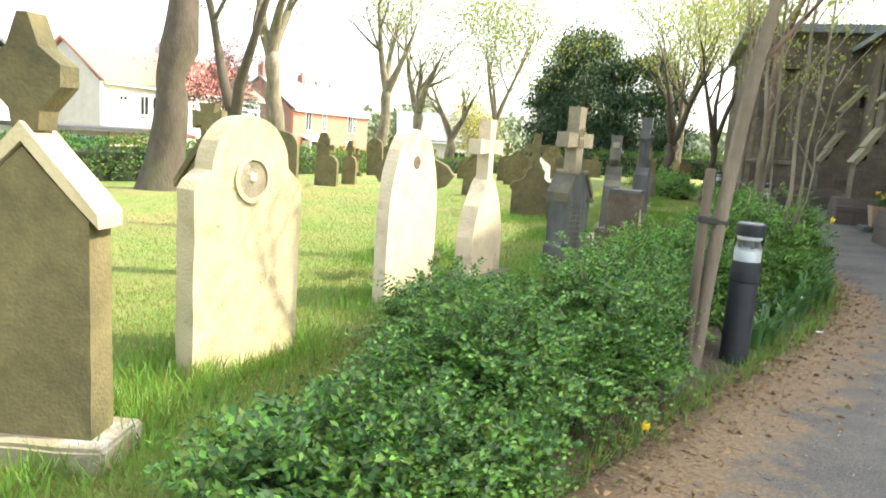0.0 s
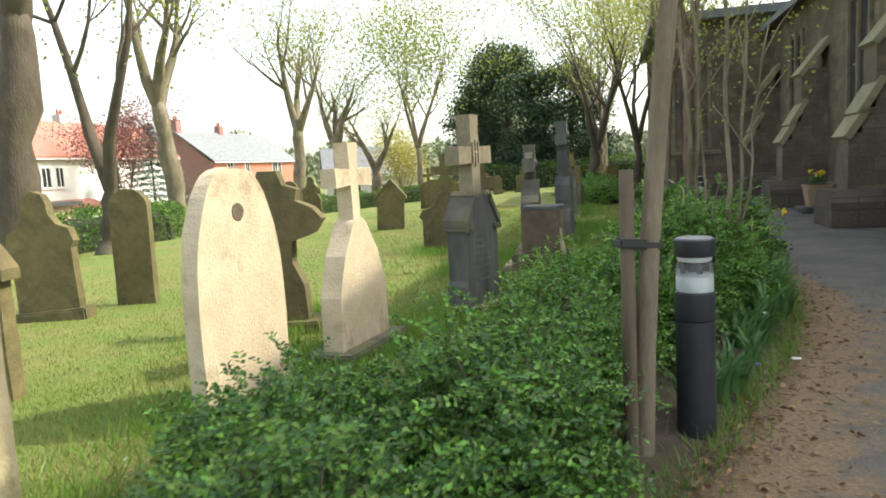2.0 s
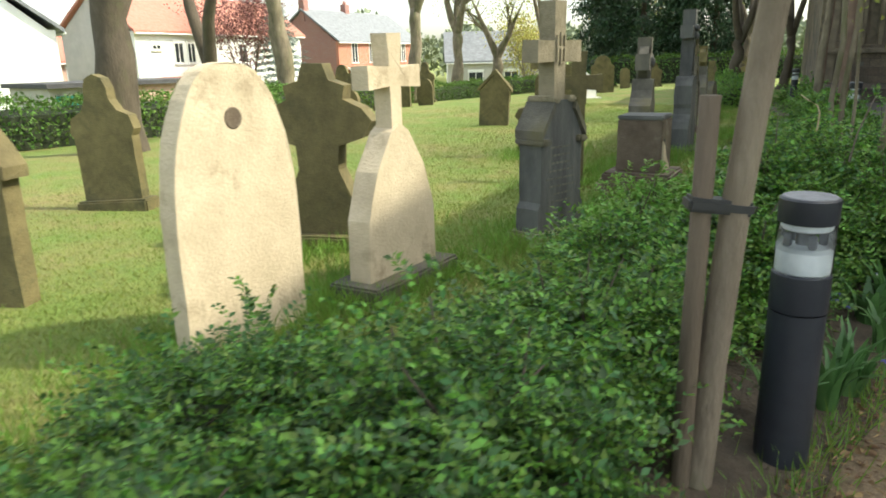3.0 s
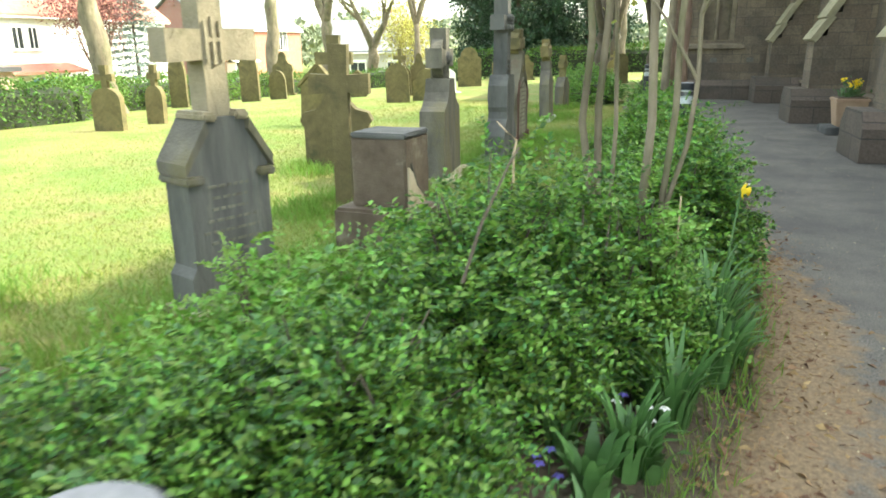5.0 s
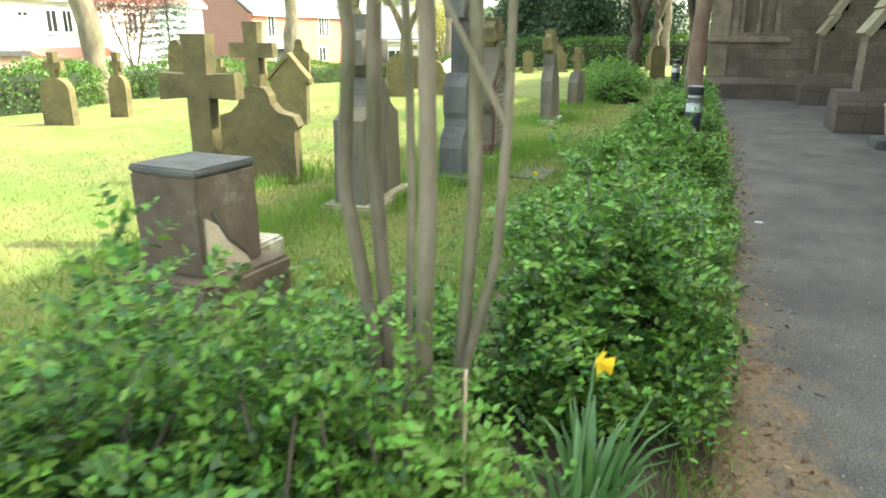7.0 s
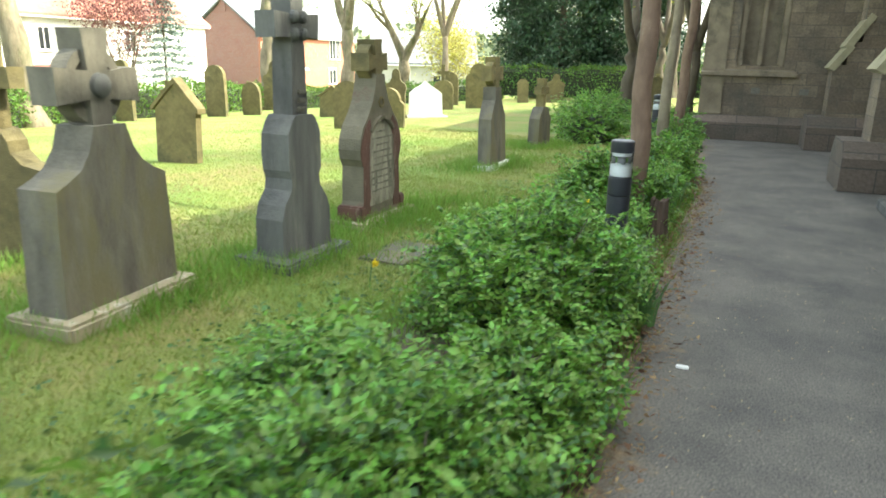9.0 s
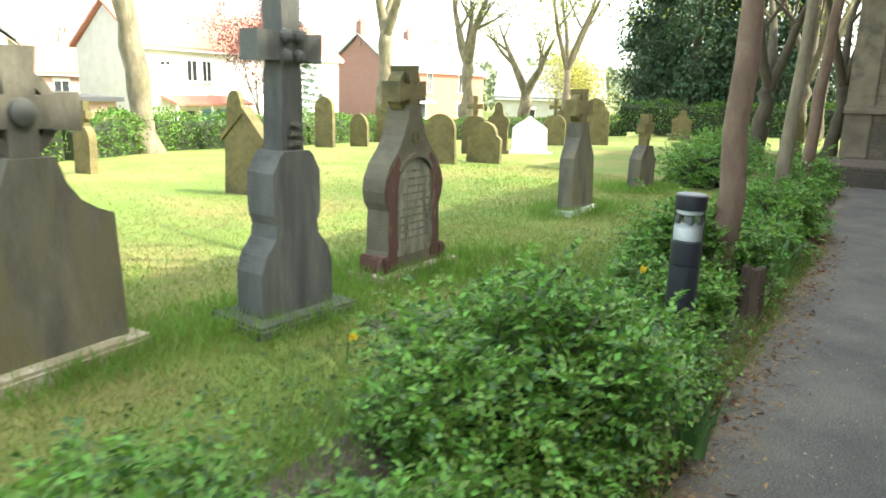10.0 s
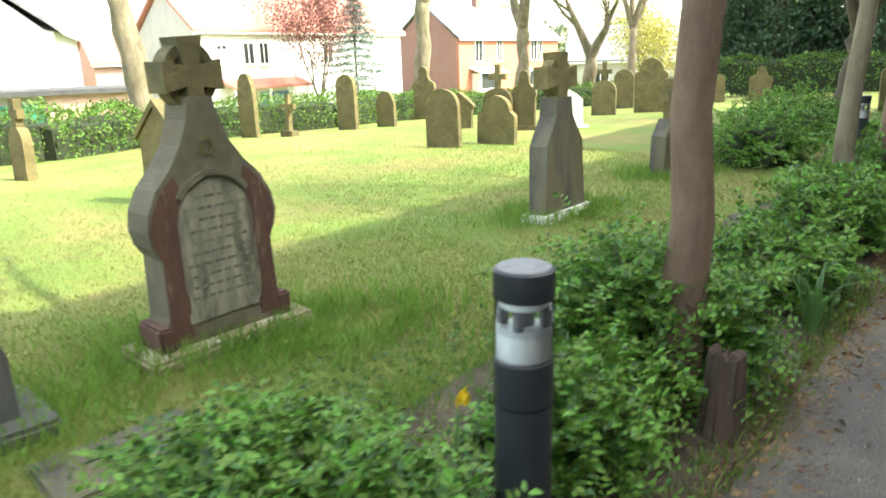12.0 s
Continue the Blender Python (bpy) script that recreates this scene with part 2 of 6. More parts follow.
M["petal_yellow"] = mat("yellow_petal", (0.78, 0.56, 0.02), (0.85, 0.66, 0.05), 20, bump=0, trans=0.3)
M["petal_white"] = mat("white_petal", (0.78, 0.78, 0.76), (0.85, 0.85, 0.83), 20, bump=0, trans=0.2)
M["petal_blue"] = mat("violet_petal", (0.10, 0.08, 0.36), (0.16, 0.13, 0.5), 20, bump=0, trans=0.2)
M["grass_blade"] = mat("grass_blade", (0.12, 0.235, 0.035), (0.20, 0.33, 0.055), 1.5, rough=0.5, bump=0, trans=0.35, island=0.3)
M["grass_moss"] = mat("mossy_turf_blade", (0.145, 0.225, 0.042), (0.245, 0.265, 0.072), 1.8, rough=0.6, bump=0, trans=0.3, island=0.2)
M["grass_mown"] = mat("mown_blade", (0.145, 0.22, 0.038), (0.27, 0.30, 0.078), 0.9, spot=(0.27, 0.215, 0.09), spot_scale=0.6, spot_at=0.57, rough=0.55, bump=0, trans=0.35, island=0.16)
M["terracotta"] = mat("weathered_terracotta", (0.30, 0.20, 0.13), (0.40, 0.28, 0.19), 6, spot=(0.22, 0.2, 0.14), spot_scale=3, bump=0.2)
M["window_dark"] = mat("dark_window_glass", (0.03, 0.035, 0.04), (0.05, 0.055, 0.06), 2, rough=0.1, bump=0)
M["soil"] = mat("bed_soil", (0.045, 0.032, 0.022), (0.10, 0.075, 0.05), 7, spot=(0.17, 0.12, 0.07), spot_scale=5, spot_at=0.6, bump=0.9, bump_scale=40)
# pale greyed green: the haze of distance is put into the leaf colour
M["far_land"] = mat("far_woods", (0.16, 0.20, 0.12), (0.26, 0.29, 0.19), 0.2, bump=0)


def clear_glass():
    """Thin clear plastic: see-through, with a soft gloss on its face."""
    m = bpy.data.materials.new("clear_lens")
    m.use_nodes = True
    n, l = m.node_tree.nodes, m.node_tree.links
    see = n.new("ShaderNodeBsdfTransparent")
    see.inputs["Color"].default_value = (0.93, 0.95, 0.96, 1)
    gloss = n.new("ShaderNodeBsdfGlossy")
    gloss.inputs["Roughness"].default_value = 0.12
    fr = n.new("ShaderNodeFresnel")
    fr.inputs["IOR"].default_value = 1.45
    ms = n.new("ShaderNodeMixShader")
    l.new(fr.outputs[0], ms.inputs[0])
    l.new(see.outputs[0], ms.inputs[1])
    l.new(gloss.outputs[0], ms.inputs[2])
    l.new(ms.outputs[0], n["Material Output"].inputs["Surface"])
    return m


M["lens"] = clear_glass()


def lawn_material():
    m = bpy.data.materials.new("mown_lawn")
    m.use_nodes = True
    n, l = m.node_tree.nodes, m.node_tree.links
    bsdf = n["Principled BSDF"]
    bsdf.inputs["Roughness"].default_value = 0.9
    co = n.new("ShaderNodeTexCoord").outputs["Object"]
    cols = [((0.10, 0.18, 0.03), (0.20, 0.27, 0.05)), ((0.23, 0.18, 0.075), (0.26, 0.26, 0.075))]
    outs = []
    for (a, b), s in zip(cols, (30.0, 9.0)):
        z = n.new("ShaderNodeTexNoise")
        z.inputs["Scale"].default_value, z.inputs["Detail"].default_value, z.inputs["Roughness"].default_value = s, 8, 0.7
        l.new(co, z.inputs["Vector"])
        r = n.new("ShaderNodeValToRGB")
        r.color_ramp.elements[0].position, r.color_ramp.elements[1].position = 0.35, 0.65
        r.color_ramp.elements[0].color, r.color_ramp.elements[1].color = (*a, 1), (*b, 1)
        l.new(z.outputs["Fac"], r.inputs["Fac"])
        outs.append(r.outputs["Color"])
    big = n.new("ShaderNodeTexNoise")
    big.inputs["Scale"].default_value, big.inputs["Detail"].default_value, big.inputs["Roughness"].default_value = 0.55, 6, 0.7
    l.new(co, big.inputs["Vector"])
    mr = n.new("ShaderNodeMapRange")
    mr.inputs["From Min"].default_value, mr.inputs["From Max"].default_value = 0.42, 0.62
    l.new(big.outputs["Fac"], mr.inputs["Value"])
    mix = n.new("ShaderNodeMix")
    mix.data_type = "RGBA"
    l.new(mr.outputs["Result"], mix.inputs["Factor"])
    l.new(outs[0], mix.inputs["A"])
    l.new(outs[1], mix.inputs["B"])
    l.new(mix.outputs["Result"], bsdf.inputs["Base Color"])
    nb = n.new("ShaderNodeTexNoise")
    nb.inputs["Scale"].default_value, nb.inputs["Detail"].default_value = 90, 4
    l.new(co, nb.inputs["Vector"])
    bp = n.new("ShaderNodeBump")
    bp.inputs["Strength"].default_value, bp.inputs["Distance"].default_value = 0.8, 0.04
    l.new(nb.outputs["Fac"], bp.inputs["Height"])
    l.new(bp.outputs["Normal"], bsdf.inputs["Normal"])
    return m


def path_material():
    """Old tarmac; needle litter and dirt gather within half a metre of the bed (UV x is the distance from it)."""
    m = bpy.data.materials.new("old_tarmac")
    m.use_nodes = True
    n, l = m.node_tree.nodes, m.node_tree.links
    bsdf = n["Principled BSDF"]
    bsdf.inputs["Roughness"].default_value = 0.85
    co = n.new("ShaderNodeTexCoord").outputs["Object"]
    uv = n.new("ShaderNodeUVMap").outputs["UV"]
    sep = n.new("ShaderNodeSeparateXYZ")
    l.new(uv, sep.inputs[0])

    def noise_at(scale, detail=8, rough=0.7):
        z = n.new("ShaderNodeTexNoise")
        z.inputs["Scale"].default_value, z.inputs["Detail"].default_value, z.inputs["Roughness"].default_value = scale, detail, rough
        l.new(co, z.inputs["Vector"])
        return z.outputs["Fac"]

    def ramp(fac, p0, c0, p1, c1):
        r = n.new("ShaderNodeValToRGB")
        r.color_ramp.elements[0].position, r.color_ramp.elements[1].position = p0, p1
        r.color_ramp.elements[0].color, r.color_ramp.elements[1].color = (*c0, 1), (*c1, 1)
        l.new(fac, r.inputs["Fac"])
        return r.outputs["Color"]

    tar = ramp(noise_at(95, 3), 0.36, (0.056, 0.053, 0.050), 0.68, (0.19, 0.177, 0.16))
    worn = ramp(noise_at(1.6), 0.35, (0.72, 0.72, 0.73), 0.7, (1.45, 1.4, 1.32))
    mul = n.new("ShaderNodeMix")
    mul.data_type, mul.blend_type = "RGBA", "MULTIPLY"
    mul.inputs["Factor"].default_value = 1.0
    l.new(tar, mul.inputs["A"])
    l.new(worn, mul.inputs["B"])
    dirt = ramp(noise_at(45, 6), 0.35, (0.13, 0.085, 0.05), 0.65, (0.30, 0.215, 0.125))
    edge = n.new("ShaderNodeMapRange")
    edge.inputs["From Min"].default_value, edge.inputs["From Max"].default_value = 0.0, 0.95
    edge.inputs["To Min"].default_value, edge.inputs["To Max"].default_value = 0.46, -0.12
    l.new(sep.outputs[0], edge.inputs["Value"])
    far = n.new("ShaderNodeSeparateXYZ")
    l.new(co, far.inputs[0])
    thin = n.new("ShaderNodeMapRange")
    thin.inputs["From Min"].default_value, thin.inputs["From Max"].default_value = 9.5, 12.0
    thin.inputs["To Min"].default_value, thin.inputs["To Max"].default_value = 0.05, -0.26
    l.new(far.outputs[1], thin.inputs["Value"])
    swept = n.new("ShaderNodeMath")
    l.new(edge.outputs["Result"], swept.inputs[0])
    l.new(thin.outputs["Result"], swept.inputs[1])
    add = n.new("ShaderNodeMath")
    l.new(swept.outputs[0], add.inputs[0])
    l.new(noise_at(4.5), add.inputs[1])
    mask = n.new("ShaderNodeMapRange")
    mask.inputs["From Min"].default_value, mask.inputs["From Max"].default_value = 0.62, 0.80
    l.new(add.outputs[0], mask.inputs["Value"])
    mix = n.new("ShaderNodeMix")
    mix.data_type = "RGBA"
    l.new(mask.outputs["Result"], mix.inputs["Factor"])
    l.new(mul.outputs["Result"], mix.inputs["A"])
    l.new(dirt, mix.inputs["B"])
    l.new(mix.outputs["Result"], bsdf.inputs["Base Color"])
    bp = n.new("ShaderNodeBump")
    bp.inputs["Strength"].default_value, bp.inputs["Distance"].default_value = 0.7, 0.012
    l.new(noise_at(160, 3), bp.inputs["Height"])
    l.new(bp.outputs["Normal"], bsdf.inputs["Normal"])
    return m


M["lawn"] = lawn_material()
M["path"] = path_material()


# ---- mesh helpers ----
def finish(bm, bevel=0.0, smooth=False):
    if bevel:
        bmesh.ops.bevel(bm, geom=[e for e in bm.edges if len(e.link_faces) == 2 and e.calc_face_angle(0) > 0.6], offset=bevel, segments=2, affect="EDGES", clamp_overlap=True)
    bmesh.ops.recalc_face_normals(bm, faces=bm.faces)
    for f in bm.faces:
        f.smooth = smooth
    return bm


def wall_uv(me):
    """UVs in metres, along and up each face."""
    uv = me.uv_layers.new(name="UVMap")
    for p in me.polygons:
        nrm = p.normal
        side = Vector((-nrm.y, nrm.x, 0))
        side = side.normalized() if side.length > 0.1 else Vector((1, 0, 0))
        up = nrm.cross(side)
        for li in p.loop_indices:
            co = me.vertices[me.loops[li].vertex_index].co
            uv.data[li].uv = (co.dot(side), co.dot(up))


def part(name, bm, material, parent=None, label="", uv=False):
    me = bpy.data.meshes.new(name)
    bm.to_mesh(me)
    bm.free()
    me.materials.append(material)
    if uv:
        wall_uv(me)
    ob = new(name, me)
    if parent:
        ob.parent = parent
    if label:
        ob["label"] = label
    return ob


def thing(name, label, category, m, group="", kind=""):
    ob = new(name)
    ob.empty_display_size = 0.2
    ob.matrix_world = m
    return tagged(ob, label, category, group, kind)


def boxm(x0, y0, z0, x1, y1, z1, bevel=0.0, taper=1.0, bm=None):
    b = bmesh.new()
    r = bmesh.ops.create_cube(b, size=1)
    cx, cy = (x0 + x1) / 2, (y0 + y1) / 2
    for v in b.verts:
        k = taper if v.co.z > 0 else 1.0
        v.co = Vector((cx + v.co.x * (x1 - x0) * k, cy + v.co.y * (y1 - y0) * k, (z0 + z1) / 2 + v.co.z * (z1 - z0)))
    return finish(b, bevel)


def prism(outline, x0, x1, bevel=0.0, taper=1.0):
    """Extrudes a closed outline of (y, z) along x."""
    b = bmesh.new()
    cy = sum(p[0] for p in outline) / len(outline)
    lo = [b.verts.new((x0, y, z)) for y, z in outline]
    hi = [b.verts.new((x1, cy + (y - cy) * taper, z)) for y, z in outline]
    b.faces.new(lo[::-1])
    b.faces.new(hi)
    for i in range(len(outline)):
        j = (i + 1) % len(outline)
        b.faces.new((lo[i], lo[j], hi[j], hi[i]))
    return finish(b, bevel)


def join(*bms):
    out = bmesh.new()
    for b in bms:
        me = bpy.data.meshes.new("tmp")
        b.to_mesh(me)
        b.free()
        out.from_mesh(me)
        bpy.data.meshes.remove(me)
    return out


def lathe(profile, seg=24):
    """Turns (radius, z) pairs round the z axis."""
    b = bmesh.new()
    rings = [[b.verts.new((r * math.cos(2 * math.pi * i / seg), r * math.sin(2 * math.pi * i / seg), z)) for i in range(seg)] for r, z in profile]
    for a, c in zip(rings, rings[1:]):
        for i in range(seg):
            j = (i + 1) % seg
            f = b.faces.new((a[i], a[j], c[j], c[i]))
            f.smooth = True
    b.faces.new(rings[0][::-1])
    b.faces.new(rings[-1])
    bmesh.ops.recalc_face_normals(b, faces=b.faces)
    for e in b.edges:
        if len(e.link_faces) == 2 and e.calc_face_angle(0) > 0.5:
            e.smooth = False
    return b


def tube(points, radii, seg=8, wobble=0.0, bm=None, rng=random):
    """A tapered limb along points."""
    b = bm or bmesh.new()
    prev = None
    pts = [Vector(p) for p in points]
    for k, p in enumerate(pts):
        d = (pts[min(k + 1, len(pts) - 1)] - pts[max(k - 1, 0)]).normalized()
        a = d.orthogonal().normalized() if abs(d.z) < 0.95 else Vector((1, 0, 0)) - d * d.x
        a.normalize()
        c = d.cross(a)
        ring = []
        for i in range(seg):
            t = 2 * math.pi * i / seg
            r = radii[k] * (1 + wobble * (rng.random() - 0.5))
            ring.append(b.verts.new(p + a * (r * math.cos(t)) + c * (r * math.sin(t))))
        if prev:
            for i in range(seg):
                j = (i + 1) % seg
                f = b.faces.new((prev[i], prev[j], ring[j], ring[i]))
                f.smooth = True
        prev = ring
    b.faces.new(prev)
    return b


def leaf_mesh(name, pos, direc, length, width, fold=0.25, rng=None, upright=0.0):
    """Many small folded leaves: arrays of places and ways, one mesh."""
    rng = rng or np.random.default_rng(1)
    n = len(pos)
    d = direc / (np.linalg.norm(direc, axis=1, keepdims=True) + 1e-9)
    r = rng.normal(size=(n, 3)) + np.array([0, 0, upright])
    s = np.cross(d, r)
    s /= np.linalg.norm(s, axis=1, keepdims=True) + 1e-9
    up = np.cross(s, d)
    ln = (np.broadcast_to(length, (n,)) * rng.uniform(0.65, 1.25, n))[:, None]
    wd = (np.broadcast_to(width, (n,)) * rng.uniform(0.7, 1.2, n))[:, None]
    mid = pos + d * ln * 0.45
    v = np.empty((n, 4, 3))
    v[:, 0] = pos
    v[:, 1] = mid + s * wd * 0.5 + up * wd * fold
    v[:, 2] = pos + d * ln
    v[:, 3] = mid - s * wd * 0.5 + up * wd * fold
    base = (np.arange(n) * 4)[:, None]
    f = np.concatenate([base + np.array([[0, 1, 2]]), base + np.array([[0, 2, 3]])], axis=1).reshape(-1, 3)
    me = bpy.data.meshes.new(name)
    me.vertices.add(n * 4)
    me.vertices.foreach_set("co", v.reshape(-1))
    me.loops.add(len(f) * 3)
    me.loops.foreach_set("vertex_index", f.reshape(-1).astype(np.int32))
    me.polygons.add(len(f))
    me.polygons.foreach_set("loop_start", (np.arange(len(f)) * 3).astype(np.int32))
    me.update(calc_edges=True)
    return me


def put_mesh(name, me, material, parent=None, label="", kind=""):
    me.materials.append(material)
    ob = new(name, me)
    if parent:
        ob.parent = parent
    return tagged(ob, label, "", "", kind)


# ---- the ground ----
EDGE = [(-12, -0.5), (-3, -0.45), (4.2, -0.15), (5.4, -0.08), (7.8, 0.03), (8.8, -0.03), (10.0, -0.2), (11.6, -0.66), (13.6, -1.35), (15.9, -2.13), (18.8, -3.08), (20.9, -3.95), (23.5, -4.86), (27, -6.2), (60, -18)]
EY, EX = [p[0] for p in EDGE], [p[1] for p in EDGE]


def bed_edge(y):
    return float(np.interp(y, EY, EX))


U = Vector((-0.33, 0.944, 0)).normalized()
V = Vector((U.y, -U.x, 0))
CH0 = Vector((-1.9, 20.4, 0))


def ch(u, v, z=0.0):
    return CH0 + U * u + V * v + Vector((0, 0, z))


def ground_z(x, y):
    e = bed_edge(y)
    k = min(1, max(0, (e + 0.02 - x) / 1.3))
    z = -0.04 + 0.08 * k * k * (3 - 2 * k)
    z -= min(0.45, 0.05 * max(0.0, -11.8 - x))   # the lawn falls gently towards the hedge
    f = min(1, max(0, (-20.5 - x) / 12))
    z -= 1.75 * f * f * (3 - 2 * f)
    if -18 < x < e - 1 and -10 < y < 45:
        z += 0.03 * noise.noise(Vector((x * 0.35, y * 0.35, 0)))
    return z


def build_ground():
    xs = sorted(set([-3000, -1000, -300, -120, -80, -60, -45] + [round(-36 + 0.5 * i, 2) for i in range(60)] + [round(-6 + 0.25 * i, 2) for i in range(36)] + [4, 6, 9, 14, 25, 60, 200, 1000, 3000]))
    ys = sorted(set([-3000, -800, -200, -60, -25, -12] + [round(-6 + 0.5 * i, 2) for i in range(104)] + [50, 60, 75, 100, 160, 400, 1000, 3000]))
    b = bmesh.new()
    g = [[b.verts.new((x, y, ground_z(x, y))) for x in xs] for y in ys]
    for j in range(len(ys) - 1):
        for i in range(len(xs) - 1):
            f = b.faces.new((g[j][i], g[j][i + 1], g[j + 1][i + 1], g[j + 1][i]))
            f.smooth = True
    return tagged(part("ground", b, M["lawn"]), "mown sunlit churchyard lawn with yellowish mossy patches", "lawn", kind="structure")


def build_ribbon(name, left, right, y0, y1, step, z, material, cells=8, thick=0.05):
    """A strip between two edges given as functions of y; UV x is the distance from the left edge."""
    b = bmesh.new()
    uvl = b.loops.layers.uv.new("UVMap")
    rows, y = [], y0
    dist = {}
    while y <= y1 + 1e-6:
        xl, xr = left(y), right(y)
        row = []
        for i in range(cells + 1):
            x = xl + (xr - xl) * (i / cells) ** 1.5
            zz = z(x, y, i / cells) if callable(z) else z
            v = b.verts.new((x, y, zz))
            dist[v] = (x - xl, y)
            row.append(v)
        rows.append(row)
        y += step
    for a, c in zip(rows, rows[1:]):
        for i in range(cells):
            f = b.faces.new((a[i], a[i + 1], c[i + 1], c[i]))
            f.smooth = True
            for lp in f.loops:
                lp[uvl].uv = dist[lp.vert]
    rim = [r[0] for r in rows]
    low = [b.verts.new((v.co.x - 0.01, v.co.y, v.co.z - thick)) for v in rim]
    for i in range(len(rim) - 1):
        f = b.faces.new((rim[i], rim[i + 1], low[i + 1], low[i]))
        for lp in f.loops:
            lp[uvl].uv = (0, lp.vert.co.y)
    bmesh.ops.recalc_face_normals(b, faces=b.faces)
    return part(name, b, material)


def ragged(y):
    return bed_edge(y) + 0.05 * noise.noise(Vector((y * 2.1, 0, 3))) + 0.025 * noise.noise(Vector((y * 7, 0, 5)))


def path_right(y):
    # the church wall's line
    k = (y - CH0.y - V.y * 0.9) / U.y
    return min(7.0, CH0.x + V.x * 0.9 + U.x * k)


build_ground()
tagged(build_ribbon("path", ragged, path_right, -11, 25.6, 0.1, 0.0, M["path"]), "worn grey tarmac footpath with brown needle litter along its edge", "path", kind="structure")


def soil_z(x, y, t):
    return 0.012 + ground_z(x, y) + 0.035 * noise.noise(Vector((x * 4, y * 4, 0))) * math.sin(math.pi * t) + 0.05 * math.sin(math.pi * t)


tagged(build_ribbon("flower_bed", lambda y: bed_edge(y) - float(np.interp(y, [1.5, 4.0, 6.0], [0.5, 0.8, 1.35])) + 0.18 * noise.noise(Vector((y * 0.9, 4, 0))), lambda y: ragged(y) + 0.02, 1.5, 23.5, 0.12, soil_z, M["soil"], cells=7, thick=0.03), "dark bare soil of the planting bed beside the path", "flower bed", kind="structure")


# ---- the church ----
def oriented(m, bm):
    bmesh.ops.transform(bm, matrix=m, verts=bm.verts)
    return bm


CHM = Matrix(((V.x, U.x, 0, CH0.x), (V.y, U.y, 0, CH0.y), (0, 0, 1, 0), (0, 0, 0, 1)))   # local x across, y along


def church():
    t = thing("church", "tall sandstone church with stepped buttresses and dark stained plinth", "church", CHM, kind="structure")
    W, H = 1.25, 5.0
    FU = 5.9
    # long wall with thickness, the projecting end block, and a roof over both
    part("wall_nave", boxm(W, -9, -0.1, W + 0.6, FU, H), M["church"], t, uv=True)
    # end block: face towards the path with a window recess
    x0, x1 = -1.95, W + 0.6
    wx0, wx1, wz0, wz1 = -1.35, -0.45, 1.5, 4.3
    body = []
    body.append(boxm(x0, FU, -0.1, wx0, FU + 0.6, H + 0.4))
    body.append(boxm(wx1, FU, -0.1, x1, FU + 0.6, H + 0.4))
    body.append(boxm(wx0, FU, -0.1, wx1, FU + 0.6, wz0))
    body.append(boxm(wx0, FU, wz1, wx1, FU + 0.6, H + 0.4))
    part("wall_end", join(*body), M["church"], t, uv=True)
    part("wall_side", boxm(x0, FU + 0.6, -0.1, x0 + 0.6, FU + 9, H + 0.4), M["church"], t, uv=True)
    part("wall_back", boxm(x0 + 0.6, FU + 8.4, -0.1, 9.5, FU + 9, H + 0.4), M["church"], t, uv=True)
    part("wall_south", boxm(W + 0.6, -9, -0.1, 4.3, -8.4, H + 0.8), M["church"], t, uv=True)
    part("wall_east", boxm(9.5, FU + 6, -0.1, 10.1, FU + 9, H + 0.4), M["church"], t, uv=True)
    # blind window in the end wall: back, jambs, mullion and pointed head
    win = part("window", boxm(wx0, FU + 0.32, wz0, wx1, FU + 0.4, wz1), M["church_trim"], t, "blocked pale stone window with moulded jambs")
    for a in (wx0, wx1 - 0.12):
        part("jamb", boxm(a, FU + 0.05, wz0, a + 0.12, FU + 0.3, wz1, 0.02), M["church_trim"], win)
    part("mullion", boxm(-0.96, FU + 0.16, wz0, -0.86, FU + 0.31, wz1, 0.02), M["church_trim"], win)
    part("window_sill", prism([(FU - 0.1, wz0 - 0.16), (FU - 0.1, wz0 - 0.1), (FU + 0.3, wz0 + 0.02), (FU + 0.3, wz0 - 0.16)], wx0 - 0.2, wx1 + 0.2, 0.015), M["church_trim"], win)
    part("string_course", prism([(FU - 0.11, 1.30), (FU - 0.11, 1.36), (FU + 0.1, 1.45), (FU + 0.1, 1.28)], x0 - 0.05, -0.2, 0.012), M["church_trim"], t)
    part("quoin", boxm(x0 - 0.03, FU - 0.04, 0.5, x0 + 0.42, FU + 0.4, H + 0.4, 0.02), M["church_trim"], t)
    # stepped plinth
    part("plinth_end", join(prism([(FU - 0.22, -0.1), (FU - 0.22, 0.36), (FU - 0.02, 0.5), (FU + 0.1, 0.5), (FU + 0.1, -0.1)], x0 - 0.2, W)), M["church_base"], t, uv=True)
    part("plinth_nave", prism([(-9, -0.1), (-9, 0.5), (FU - 0.24, 0.5), (FU - 0.24, -0.1)], W - 0.22, W + 0.1), M["church_base"], t, uv=True)
    part("plinth_cap", prism([(-9, 0.5), (-9, 0.56), (FU - 0.24, 0.56), (FU - 0.24, 0.5)], W - 0.27, W + 0.05, 0.02), M["church_trim"], t)
    part("roof_end", boxm(x0 - 0.3, FU - 0.3, H + 0.4, 9.9, FU + 9.3, H + 0.65), M["slate"], t)
    b = bmesh.new()
    a = [b.verts.new(p) for p in ((W - 0.35, -9.3, H), (W - 0.35, FU, H), (4.3, FU, H + 1.6), (4.3, -9.3, H + 1.6))]
    c = [b.verts.new(v.co + Vector((0, 0, -0.15))) for v in a]
    b.faces.new(a)
    b.faces.new(c[::-1])
